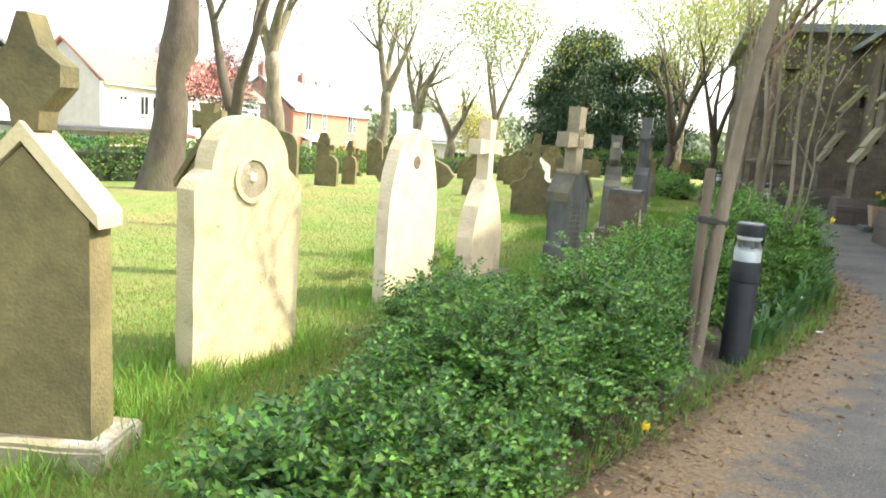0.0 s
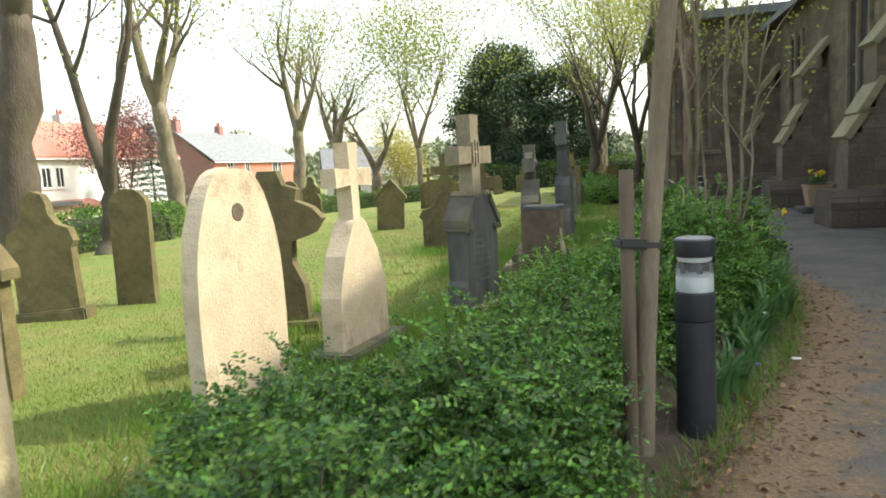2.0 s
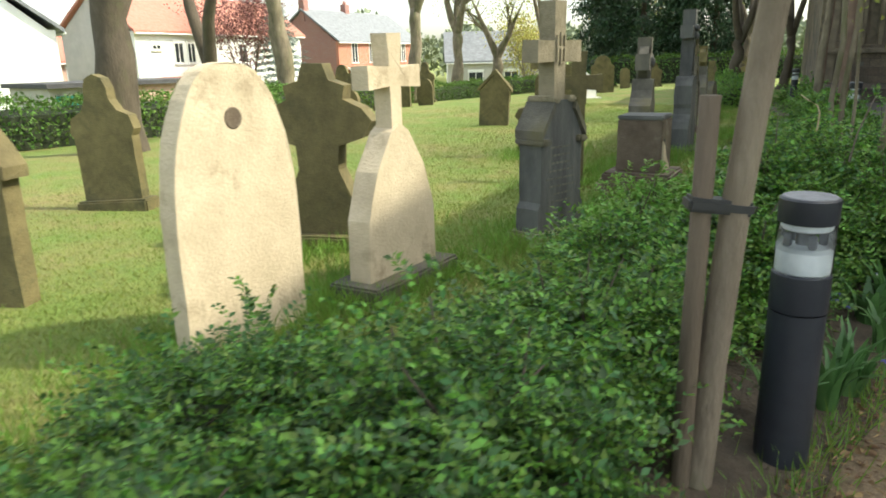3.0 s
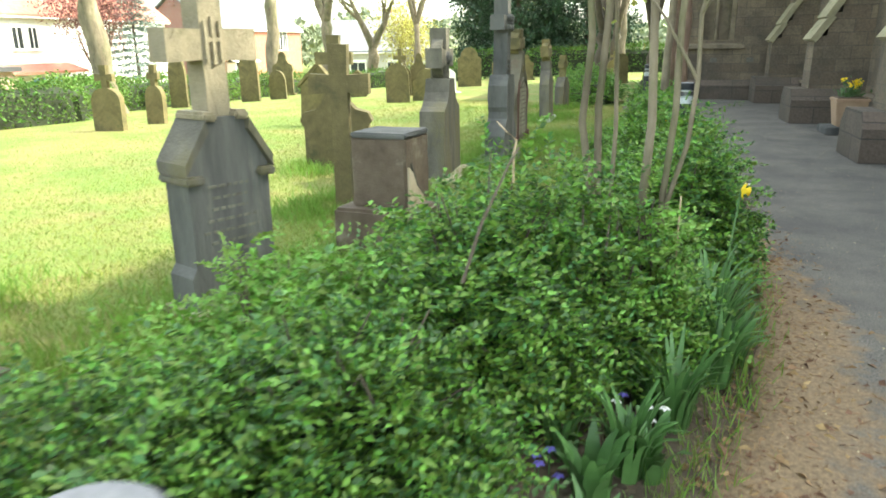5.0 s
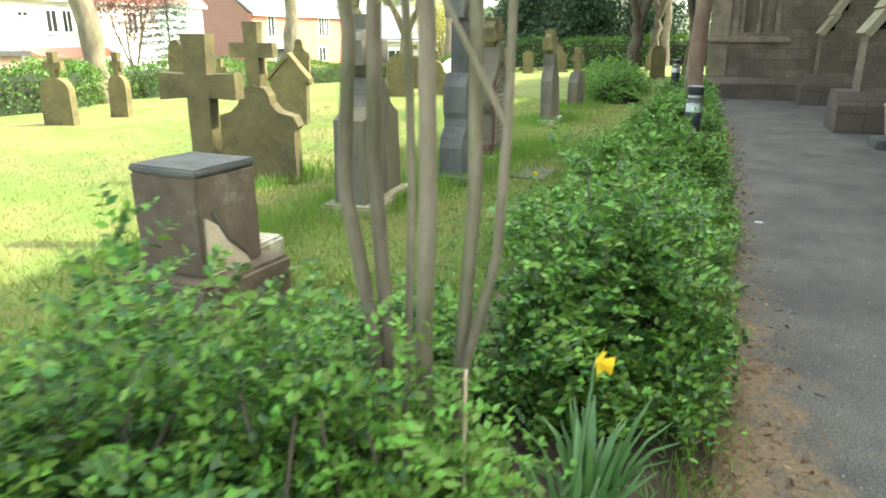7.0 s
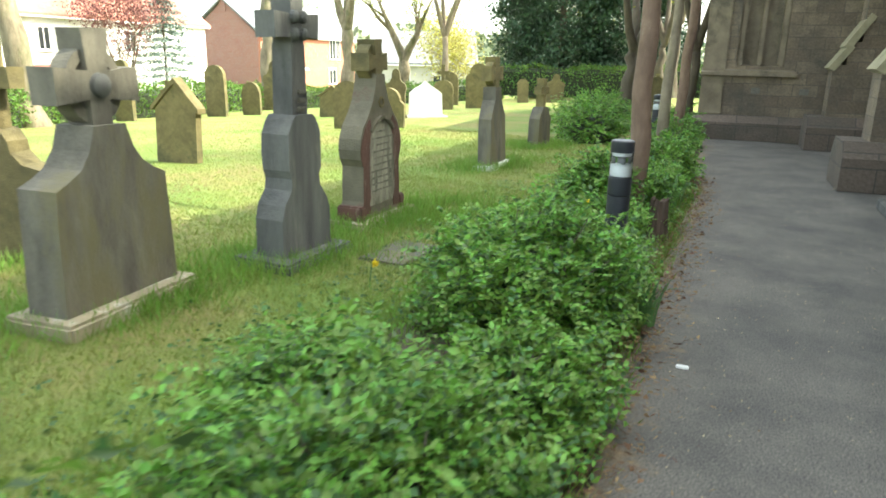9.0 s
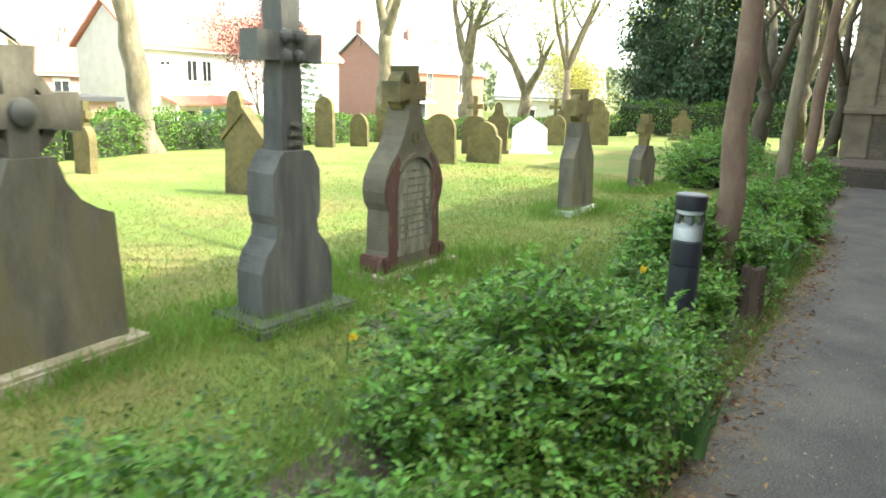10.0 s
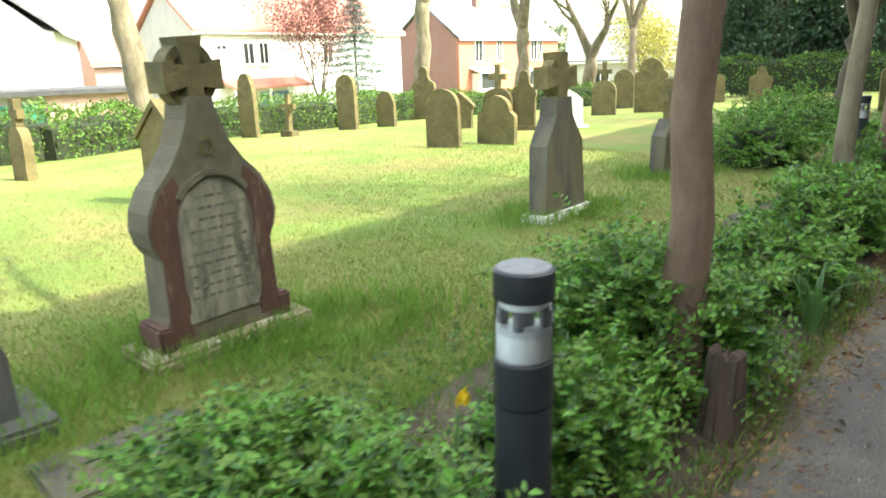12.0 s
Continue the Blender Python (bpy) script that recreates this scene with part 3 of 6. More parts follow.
    for i in range(4):
        b.faces.new((a[i], c[i], c[(i + 1) % 4], a[(i + 1) % 4]))
    part("roof_aisle", finish(b), M["slate"], t)
    part("wall_clerestory", boxm(4.3, -14, 4.0, 4.9, FU + 6, 11.0), M["church"], t, uv=True)
    part("parapet", boxm(4.2, -14.1, 11.0, 5.0, FU + 6.1, 11.2, 0.03), M["church_trim"], t)
    part("wall_nave_south", boxm(4.9, -14, -0.1, 9.5, -13.4, 11.0), M["church"], t, uv=True)
    part("wall_nave_low", boxm(4.3, -14, -0.1, 4.9, -9, 4.0), M["church"], t, uv=True)
    part("wall_nave_east", boxm(9.5, -14, -0.1, 10.1, FU + 6, 11.0), M["church"], t, uv=True)
    part("wall_nave_north", boxm(4.9, FU + 5.4, 5.7, 9.5, FU + 6, 11.0), M["church"], t, uv=True)
    part("roof_nave", prism([(-14.1, 11.05), (FU + 6.1, 11.05), (FU + 6.1, 11.3), (-14.1, 11.3)], 4.95, 10.2), M["slate"], t)
    # buttresses: wide battered foot, shaft, two sloped weatherings
    for u in (-9.0, -4.6, 0.05, 4.75):
        w = 0.62
        bt = part("buttress", join(boxm(0.30, u, 0.5, W, u + w, 1.55), boxm(0.50, u, 1.55, W, u + w, 1.95), boxm(0.70, u, 1.95, W, u + w, 3.1)), M["church"], t, uv=True)
        for (za, xa, zb, xb) in ((1.5, 0.22, 1.92, 0.50), (1.88, 0.42, 2.45, 0.76), (3.0, 0.62, 3.8, W)):
            part("weathering", oriented(Matrix.Identity(4), prism([(u - 0.05, 0), (u + w + 0.05, 0), (u + w + 0.05, 1), (u - 0.05, 1)], 0, 1)), M["buttress_cap"], bt)
            me = bt.children[-1].data
            for v in me.vertices:
                k, q = v.co.z, v.co.x
                # k: up the slope, q: through the slab
                v.co.x, v.co.z = xa + (xb - xa) * k + 0.10 * q, za + (zb - za) * k - 0.06 * q
        part("foot", join(prism([(u - 0.22, -0.1), (u + w + 0.22, -0.1), (u + w + 0.22, 0.42), (u + w + 0.05, 0.62), (u - 0.05, 0.62), (u - 0.22, 0.42)], 0.0, W - 0.1, 0.03)), M["church_base"], bt, uv=True)
    # small drain openings in the wall
    for (x, z) in ((-1.0, 0.95), (-0.1, 0.95)):
        part("vent", boxm(x, FU - 0.012, z, x + 0.17, FU + 0.02, z + 0.12, 0.01), M["letters"], t, "small dark vent hole")
    for u in (-2.6, 2.2):
        wn_ = part("window", boxm(W - 0.02, u, 1.9, W + 0.02, u + 1.1, 4.2), M["window_dark"], t, "dark leaded nave window")
        for s in (u - 0.14, u + 0.5, u + 1.1):
            part("jamb", boxm(W - 0.07, s, 1.76, W + 0.04, s + 0.14, 4.34, 0.02), M["church_trim"], wn_)
        part("window_sill", boxm(W - 0.14, u - 0.2, 1.68, W + 0.03, u + 1.3, 1.78, 0.02), M["church_trim"], wn_)
    return t


church()


# ---- houses beyond the hedge ----
def house(name, label, corner, end, depth, eave, ground, ridge, wall_front, wall_gable, roof, windows, chimneys=(), group=""):
    """A gabled house: front wall from corner to end; the gable stands at the corner's side."""
    a, e = Vector((*corner, 0)), Vector((*end, 0))
    d = (e - a).normalized()
    n = Vector((d.y, -d.x, 0))
    if n.dot(Vector((0, 12, 0)) - a) < 0:
        n = -n
    L = (e - a).length
    m = Matrix(((d.x, -n.x, 0, a.x), (d.y, -n.y, 0, a.y), (0, 0, 1, 0), (0, 0, 0, 1)))   # x along the front, y inwards
    t = thing(name, label, "house", m, group)
    part("front_wall", boxm(0, 0, ground, L, 0.3, eave), wall_front, t, uv=True)
    for x in (0, L - 0.3):
        b = prism([(0.3, ground), (depth, ground), (depth, eave), (depth / 2, ridge - 0.1), (0.3, eave)], x, x + 0.3)
        part("gable_wall", b, wall_gable, t, uv=True)
    part("back_wall", boxm(0.3, depth - 0.3, ground, L - 0.3, depth, eave), wall_gable, t, uv=True)
    for s in (0, 1):
        y0 = -0.35 if s == 0 else depth + 0.35
        ze = eave - 0.12
        part("roof", prism([(y0, ze), (y0, ze + 0.18), (depth / 2, ridge + 0.18), (depth / 2, ridge)], -0.3, L + 0.3), roof, t)
    part("gutter", boxm(-0.2, -0.42, eave - 0.2, L + 0.2, -0.33, eave - 0.1, 0.02), M["trim_white"], t)
    for (x, z, w, h, kind) in windows:
        g = part(kind, boxm(x, -0.02, z, x + w, 0.05, z + h), M["window_dark"] if kind == "window" else M["paint_blue"], t)
        part("frame", join(boxm(x - 0.06, -0.06, z - 0.06, x, 0.0, z + h + 0.06), boxm(x + w, -0.06, z - 0.06, x + w + 0.06, 0.0, z + h + 0.06), boxm(x, -0.06, z + h, x + w, 0.0, z + h + 0.06), boxm(x + w / 2 - 0.03, -0.05, z, x + w / 2 + 0.03, -0.025, z + h)), M["trim_white"], g)
        part("window_sill", boxm(x - 0.15, -0.14, z - 0.16, x + w + 0.15, 0.0, z - 0.065), M["trim_white"], g)
        part("lintel", boxm(x - 0.12, -0.04, z + h + 0.065, x + w + 0.12, 0.0, z + h + 0.28), M["trim_white"], g)
    for (x, z0, h) in chimneys:
        c = part("chimney", boxm(x, depth / 2 - 0.35, z0, x + 0.9, depth / 2 + 0.35, z0 + h, 0.02), wall_gable, t, uv=True)
        for k in (0.2, 0.55):
            b = lathe([(0.1, 0), (0.12, 0.03), (0.09, 0.35), (0.11, 0.38)], 10)
            bmesh.ops.translate(b, verts=b.verts, vec=(x + k, depth / 2, z0 + h))
            part("chimney_pot", b, M["roof_red"], c)
    return t, L


WIN_B = [(2.6, 1.2, 1.1, 2.0, "window"), (6.3, 1.2, 0.8, 2.0, "window"), (12.6, 1.2, 1.1, 2.0, "window"), (13.9, 1.2, 0.8, 2.0, "window"), (2.4, -1.6, 1.3, 1.5, "window"), (12.4, -1.6, 1.4, 1.5, "window")]
# duller brick on the gables carries the shade of their sunless side
hb, LB = house("brick_house", "two-storey red brick house with grey slate roof and white bay", (-61.4, 52.7), (-66.8, 70.0), 9, 3.4, -2.5, 6.8, M["brick_red"], M["brick_dull"], M["slate"], WIN_B, [(-0.1, 5.6, 2.6), (8.0, 6.2, 1.6)])
part("porch_canopy", prism([(-1.5, -0.05), (-1.5, 0.05), (0.0, 0.6), (0.0, 0.4)], 1.6, 6.2), M["trim_white"], hb)
part("bay", join(boxm(2.0, -1.1, -2.5, 2.2, 0, -0.05), boxm(4.6, -1.1, -2.5, 4.8, 0, -0.05), boxm(2.2, -1.1, -2.5, 4.6, -0.9, -1.6)), M["trim_white"], hb)
part("bay_glass", boxm(2.2, -1.0, -1.6, 4.6, -0.95, -0.05), M["window_dark"], hb)

WIN_W = [(3.4, 1.55, 0.75, 1.25, "window"), (4.65, 1.55, 0.65, 1.25, "window"), (1.4, 2.45, 0.7, 0.22, "window"), (2.2, -1.7, 1.6, 1.3, "window"), (4.4, -2.2, 2.4, 1.9, "door"), (10.2, 1.5, 0.9, 1.3, "window")]
# gables in grey instead of white: shade of the unlit side, put into colour
hw, LW = house("white_house", "white rendered house with pink tiled roof and blue doors", (-45.8, 23.9), (-52.3, 41.3), 6.5, 3.55, -2.6, 6.2, M["render_white"], M["render_grey"], M["roof_red"], WIN_W, [(9.0, 5.4, 1.5)])
part("veranda_roof", prism([(-1.6, 0.0), (-1.6, 0.15), (0.0, 0.6), (0.0, 0.4)], 1.3, 7.6), M["roof_red"], hw)
for x in (1.4, 4.1, 7.3):
    part("veranda_post", boxm(x, -1.45, -2.5, x + 0.12, -1.33, 0.1), M["trim_white"], hw)
hc, LC = house("far_house", "low grey house with a pale slate roof among trees", (-46.0, 53.5), (-39.5, 59.8), 8, 1.0, -2.5, 3.7, M["render_grey"], M["render_white"], M["slate"], [(2, -1.2, 1.3, 1.2, "window"), (5.4, -1.2, 1.3, 1.2, "window")], [(6.0, 3.2, 1.3)])
hl, LL = house("white_gable_house", "plain white rendered gable end house", (-35.8, 15.9), (-45.8, 17.5), 7, 3.1, -2.4, 5.9, M["render_white"], M["render_white"], M["slate"], [(2, 0.6, 1.0, 1.2, "window"), (6, 0.6, 1.0, 1.2, "window")], [(3.5, 5.6, 1.4)])
hp, LP = house("pink_house", "distant pink brick house with a red tiled roof", (-60.0, 19.5), (-60.5, 27.5), 8, 1.8, -2.5, 4.2, M["brick_pink"], M["brick_pink"], M["roof_red"], [(2, 0.0, 1.0, 1.2, "window"), (5, 0.0, 1.0, 1.2, "window")], [(3.5, 3.6, 1.4)])
hs, LS = house("street_house", "terraced brick house with a red tiled roof", (-57.0, 4.0), (-58.0, 15.0), 8, 2.6, -2.5, 5.6, M["brick_dull"], M["brick_pink"], M["roof_red"], [(2, 0.6, 1.0, 1.3, "window"), (7, 0.6, 1.0, 1.3, "window")], [(3.5, 5.0, 1.6)])


def garage():
    t = thing("garage", "flat-roofed pink brick garage with dark fascia and green door", "garage", pose(-26.6, 14.85, 0, 0, 0, -85))
    part("wall", boxm(-3.1, -3.5, -2.3, 0.0, 0.0, 0.72), M["brick_pink"], t, uv=True)
    part("side_wall", boxm(0.0, -3.5, -2.3, 2.6, -0.15, 0.72), M["render_grey"], t)
    part("door", boxm(0.1, -0.14, -2.3, 2.4, -0.06, 0.45), M["paint_green"], t, "green garage door")
    part("fascia", boxm(-3.3, -3.7, 0.72, 2.8, 0.25, 0.88), M["bitumen"], t)


garage()


# ---- gravestones ----
def arc(cy, cz, r, a0, a1, n=10):
    return [(cy + r * math.cos(radians(a0 + (a1 - a0) * i / n)), cz + r * math.sin(radians(a0 + (a1 - a0) * i / n))) for i in range(n + 1)]


def round_top(w, h):
    r = w / 2
    return [(-r, 0), (r, 0)] + arc(0, h - r, r, 0, 180, 14)


def pointed(w, h, spring=0.5):
    """A pointed arch on a straight body."""
    r = w / 2
    z = h * spring
    k = [(r * math.cos(radians(a)) ** 0.75, z + (h - z) * math.sin(radians(a)) ** 1.15) for a in range(0, 90, 9)]
    return [(-r, 0), (r, 0)] + k + [(0, h)] + [(-y, q) for y, q in reversed(k)]


def gable(w, h, shoulder):
    r = w / 2
    return [(-r, 0), (r, 0), (r, shoulder), (0, h), (-r, shoulder)]


def shouldered(w, h):
    r = w / 2
    q = r * 0.72
    return [(-r, 0), (r, 0), (r, h - q * 1.35), (r * 0.92, h - q * 1.2), (q, h - q)] + arc(0, h - q, q, 8, 172, 14) + [(-q, h - q), (-r * 0.92, h - q * 1.2), (-r, h - q * 1.35)]


def ogee(w, h):
    """Bulging shoulders that sweep up into a narrow neck."""
    r = w / 2
    s = [(r * 1.02, 0), (r * 1.0, h * 0.13), (r * 0.90, h * 0.19), (r * 0.87, h * 0.42), (r * 0.98, h * 0.47), (r * 1.02, h * 0.53), (r * 0.98, h * 0.60), (r * 0.82, h * 0.68), (r * 0.58, h * 0.75), (r * 0.38, h * 0.83), (r * 0.25, h * 0.92), (r * 0.19, h)]
    return [(-y, z) for y, z in s][:1] + s + [(-y, z) for y, z in reversed(s[1:])]


def scroll(w, h):
    r = w / 2
    s = [(r, 0), (r, h * 0.55), (r * 1.12, h * 0.60), (r * 1.0, h * 0.70), (r * 0.62, h * 0.74), (r * 0.42, h * 0.82), (r * 0.40, h * 0.9), (r * 0.28, h * 0.97), (0, h)]
    return [(-r, 0)] + s + [(-y, z) for y, z in reversed(s[1:-1])]


def cross_bm(cz, span, up, down, bar, x0, x1, flare=1.25, bevel=0.012, cy=0.0):
    """A Latin cross with slightly flared arms, centred at height cz."""
    b2, f = bar / 2, bar / 2 * flare
    o = [(-b2, cz - down), (b2, cz - down), (b2, cz - b2), (span / 2, cz - f), (span / 2, cz + f), (b2, cz + b2), (f, cz + up), (-f, cz + up), (-b2, cz + b2), (-span / 2, cz + f), (-span / 2, cz - f), (-b2, cz - b2)]
    return prism([(y + cy, z) for y, z in o], x0, x1, bevel)


def ring_bm(cz, r0, r1, x0, x1, seg=28):
    b = bmesh.new()
    loops = []
    for x in (x0, x1):
        for r in (r0, r1):
            loops.append([b.verts.new((x, r * math.cos(2 * math.pi * i / seg), cz + r * math.sin(2 * math.pi * i / seg))) for i in range(seg)])
    a0, a1, c0, c1 = loops
    for i in range(seg):
        j = (i + 1) % seg
        for p, q in ((a0, a1), (c1, c0), (a1, c1), (c0, a0)):
            b.faces.new((p[i], p[j], q[j], q[i]))
    return finish(b)


def weathered(bm, amount=0.006, cut=0.09):
    """Chips and wears a stone: cuts it up and moves the points a little."""
    long_edges = [e for e in bm.edges if e.calc_length() > cut * 2]
    for _ in range(3):
        long_edges = [e for e in bm.edges if e.calc_length() > cut * 2]
        if not long_edges:
            break
        bmesh.ops.subdivide_edges(bm, edges=long_edges, cuts=1, use_grid_fill=False)
    for v in bm.verts:
        p = v.co * 9
        v.co += Vector((noise.noise(p), noise.noise(p + Vector((7, 0, 0))), noise.noise(p + Vector((0, 9, 0))))) * amount
    bmesh.ops.recalc_face_normals(bm, faces=bm.faces)
    return bm


def inscription(parent, x, y0, y1, z0, z1, rows, rng):
    """Worn lines of writing as shallow bars on the face."""
    for i in range(rows):
        z = z1 - (z1 - z0) * (i + 0.5) / rows
        half = (y1 - y0) / 2 * rng.uniform(0.55, 0.98)
        c = (y0 + y1) / 2 + rng.uniform(-0.02, 0.02)
        b, y = bmesh.new(), c - half
        bms = []
        while y < c + half:
            w = rng.uniform(0.025, 0.075)
            bms.append(boxm(x - 0.002, y, z - 0.010, x + 0.0025, min(y + w, c + half), z + 0.006))
            y += w + rng.uniform(0.012, 0.02)
        b.free()
        if bms:
            part("lettering_line", join(*bms), M["worn_letters"], parent, "worn unreadable lettering line")


def stone_at(x, y, rz, label, lean=(0, 0), name="gravestone", group="", slim=1.0, thin=1.0):
    return thing(name, label, "gravestone", pose(x, y, ground_z(x, y) - 0.02, lean[0], lean[1], rz) @ Matrix.Diagonal((thin, slim, 1.0, 1.0)), group)


rng = random.Random(7)

# near stones, from the start of the walk
t = stone_at(-1.84, 2.38, -54, "dark mossy gabled gravestone with a carved finial", (0, 0), "gravestone")
part("slab", weathered(prism(gable(0.50, 1.24, 0.98), -0.08, 0.08, 0.012)), M["stone_moss"], t)
part("coping", weathered(join(prism([(-0.29, 0.95), (-0.29, 1.01), (0, 1.33), (0.29, 1.01), (0.29, 0.95), (0, 1.26)], -0.09, 0.09, 0.01))), M["stone_buff"], t, "pale worn gable coping")
part("finial", weathered(prism([(-0.05, 1.3), (0.05, 1.3), (0.06, 1.37), (0.14, 1.46), (0.14, 1.54), (0.06, 1.60), (0.02, 1.72), (-0.02, 1.72), (-0.06, 1.60), (-0.14, 1.54), (-0.14, 1.46), (-0.06, 1.37)], -0.06, 0.06, 0.01)), M["stone_moss"], t)
part("plinth", weathered(boxm(-0.17, -0.34, -0.02, 0.17, 0.34, 0.12, 0.015)), M["stone_plinth"], t)

t = stone_at(-2.26, 3.62, 9, "tall buff sandstone gravestone with round head and carved roundel")
part("slab", weathered(prism(shouldered(0.80, 1.42), -0.065, 0.065, 0.012)), M["stone_buff"], t)
part("arch_moulding", ring_bm(1.08, 0.105, 0.135, 0.055, 0.078), M["stone_buff"], t)
# darker stone on this disc stands in for shade in the carving
part("roundel", oriented(pose(0.062, 0, 1.08, 0, 90, 0), lathe([(0.104, 0.0), (0.10, 0.006), (0.06, 0.004), (0.02, 0.005)], 20)), M["stone_plinth"], t, "carved roundel with its shade in darker stone colour")
part("carved_flower", oriented(pose(0.066, 0, 1.09, 0, 90, 0), lathe([(0.034, 0.0), (0.03, 0.008), (0.02, 0.012), (0.01, 0.013)], 6)), M["stone_pale"], t, "pale carved flower boss")

t = stone_at(-2.67, 5.5, 11, "pale pointed-arch gravestone with a small carved hollow")
part("slab", weathered(prism(pointed(0.78, 1.43, 0.47), -0.055, 0.055, 0.012)), M["stone_pale"], t)
# no recess is cut: the dark disc paints the hollow's shade
part("carved_hollow", oriented(pose(0.054, 0, 1.17, 0, 90, 0), lathe([(0.055, 0.0), (0.05, 0.006), (0.02, 0.003), (0.01, 0.003)], 14)), M["box_stone"], t, "carved hollow with its shade in dark colour")

t = stone_at(-2.73, 6.62, 11, "buff gabled gravestone topped with a small stone cross")
part("slab", weathered(prism([(-0.36, 0), (0.36, 0), (0.34, 0.50), (0.24, 0.78), (0.09, 1.0), (0, 1.05), (-0.09, 1.0), (-0.24, 0.78), (-0.34, 0.50)], -0.08, 0.08, 0.012)), M["stone_pale"], t)
part("cross", weathered(cross_bm(1.32, 0.52, 0.25, 0.36, 0.11, -0.06, 0.06)), M["stone_pale"], t)
part("plinth", weathered(boxm(-0.18, -0.45, -0.02, 0.2, 0.45, 0.13, 0.015)), M["stone_grey"], t)

t = stone_at(-3.9, 6.97, -58, "dark mossy gravestone with scrolled fleur outline")
part("slab", weathered(prism([(-0.27, 0), (0.27, 0), (0.25, 0.42), (0.16, 0.62), (0.17, 0.80), (0.36, 0.86), (0.44, 0.98), (0.36, 1.08), (0.22, 1.14), (0.24, 1.24), (0.12, 1.28), (0.08, 1.40), (-0.08, 1.40), (-0.12, 1.28), (-0.24, 1.24), (-0.22, 1.14), (-0.36, 1.08), (-0.44, 0.98), (-0.36, 0.86), (-0.17, 0.80), (-0.16, 0.62), (-0.25, 0.42)], -0.09, 0.09, 0.014)), M["stone_moss"], t)
part("plinth", weathered(boxm(-0.2, -0.36, -0.02, 0.2, 0.36, 0.12, 0.015)), M["stone_moss"], t)

# the large cross on a stepped gabled die
t = stone_at(-2.69, 8.27, -4, "tall grey cross gravestone on a dark gabled body with ledges", slim=0.84)
part("body", weathered(prism([(-0.33, 0), (0.33, 0), (0.33, 0.28), (0.29, 0.33), (0.29, 0.84), (0.14, 1.04), (0.14, 1.10), (-0.14, 1.10), (-0.14, 1.04), (-0.29, 0.84), (-0.29, 0.33), (-0.33, 0.28)], -0.11, 0.11, 0.012)), M["stone_dark"], t)
for s in (-1, 1):
    part("coping", weathered(prism([(s * 0.315, 0.82), (s * 0.315, 0.88), (s * 0.155, 1.09), (s * 0.14, 1.03)], -0.14, 0.14, 0.01)), M["stone_grey"], t)
    part("ledge", weathered(boxm(-0.145, s * 0.26 - 0.06, 0.77, 0.155, s * 0.26 + 0.06, 0.82, 0.012)), M["stone_grey"], t)
    part("cap_moulding", weathered(boxm(-0.14, s * 0.115 - 0.05, 1.08, 0.14, s * 0.115 + 0.05, 1.13, 0.014)), M["cross_stone"], t)
part("cross", weathered(cross_bm(1.455, 0.62, 0.36, 0.90, 0.155, -0.075, 0.075, 1.05)), M["cross_stone"], t, "weathered brown-grey stone cross")
part("monogram", weathered(join(boxm(0.07, -0.06, 1.38, 0.09, -0.04, 1.57), boxm(0.07, -0.01, 1.36, 0.09, 0.01, 1.59), boxm(0.07, 0.04, 1.38, 0.09, 0.06, 1.57), boxm(0.07, -0.06, 1.47, 0.088, 0.06, 1.49)), 0.003), M["cross_stone"], t, "raised carved monogram")
part("plinth", weathered(boxm(-0.18, -0.39, -0.02, 0.2, 0.39, 0.10, 0.02)), M["stone_plinth"], t)
inscription(t, 0.111, -0.21, 0.21, 0.30, 0.78, 8, rng)

# pedestal block
t = stone_at(-2.6, 9.62, 14, "squat brown stone pedestal block on a square plinth", name="pedestal_tomb")
part("block", weathered(boxm(-0.20, -0.20, 0.38, 0.20, 0.20, 0.845, 0.010, 0.99)), M["box_stone"], t)
part("top_slab", weathered(boxm(-0.201, -0.201, 0.845, 0.201, 0.201, 0.882, 0.010)), M["stone_dark"], t, "grey weathered top")
part("plinth", weathered(boxm(-0.30, -0.30, -0.02, 0.30, 0.30, 0.38, 0.02)), M["box_stone"], t)
part("broken_panel", weathered(prism([(-0.17, 0.385), (0.10, 0.385), (0.06, 0.44), (-0.04, 0.52), (-0.10, 0.62), (-0.17, 0.66)], 0.196, 0.212, 0.004)), M["stone_pale"], t, "pale broken facing panel")
part("crack", tube([(0.203, -0.12, 0.68), (0.203, -0.04, 0.54), (0.203, 0.08, 0.43)], [0.008, 0.01, 0.006], 5), M["letters"], t, "dark curved crack")
t = stone_at(-3.35, 10.35, 20, "low fallen kerb of grey stone in the grass", name="grave_kerb")
part("kerb", weathered(boxm(-0.1, -0.35, 0.0, 0.1, 0.35, 0.14, 0.02)), M["stone_plinth"], t)

# the stone beside the tall one: slab with shoulders and a wheel cross
t = stone_at(-3.94, 12.09, 23, "broad grey gravestone with a carved cross head on a buff plinth", slim=0.95)
part("slab", weathered(prism([(-0.46, 0.10), (0.46, 0.10), (0.43, 0.79), (0.33, 0.83), (0.24, 0.88), (0.17, 0.97), (0.12, 1.10), (-0.12, 1.10), (-0.17, 0.97), (-0.24, 0.88), (-0.33, 0.83), (-0.43, 0.79)], -0.13, 0.13, 0.014)), M["stone_grey"], t)
part("cross", weathered(cross_bm(1.31, 0.62, 0.30, 0.26, 0.15, -0.085, 0.085, 1.3)), M["stone_grey"], t)
part("wheel", weathered(ring_bm(1.31, 0.15, 0.21, -0.055, 0.055)), M["stone_grey"], t)
part("boss", oriented(pose(0.08, 0, 1.31, 0, 90, 0), lathe([(0.07, 0), (0.065, 0.03), (0.03, 0.05), (0.01, 0.052)], 14)), M["stone_dark"], t)
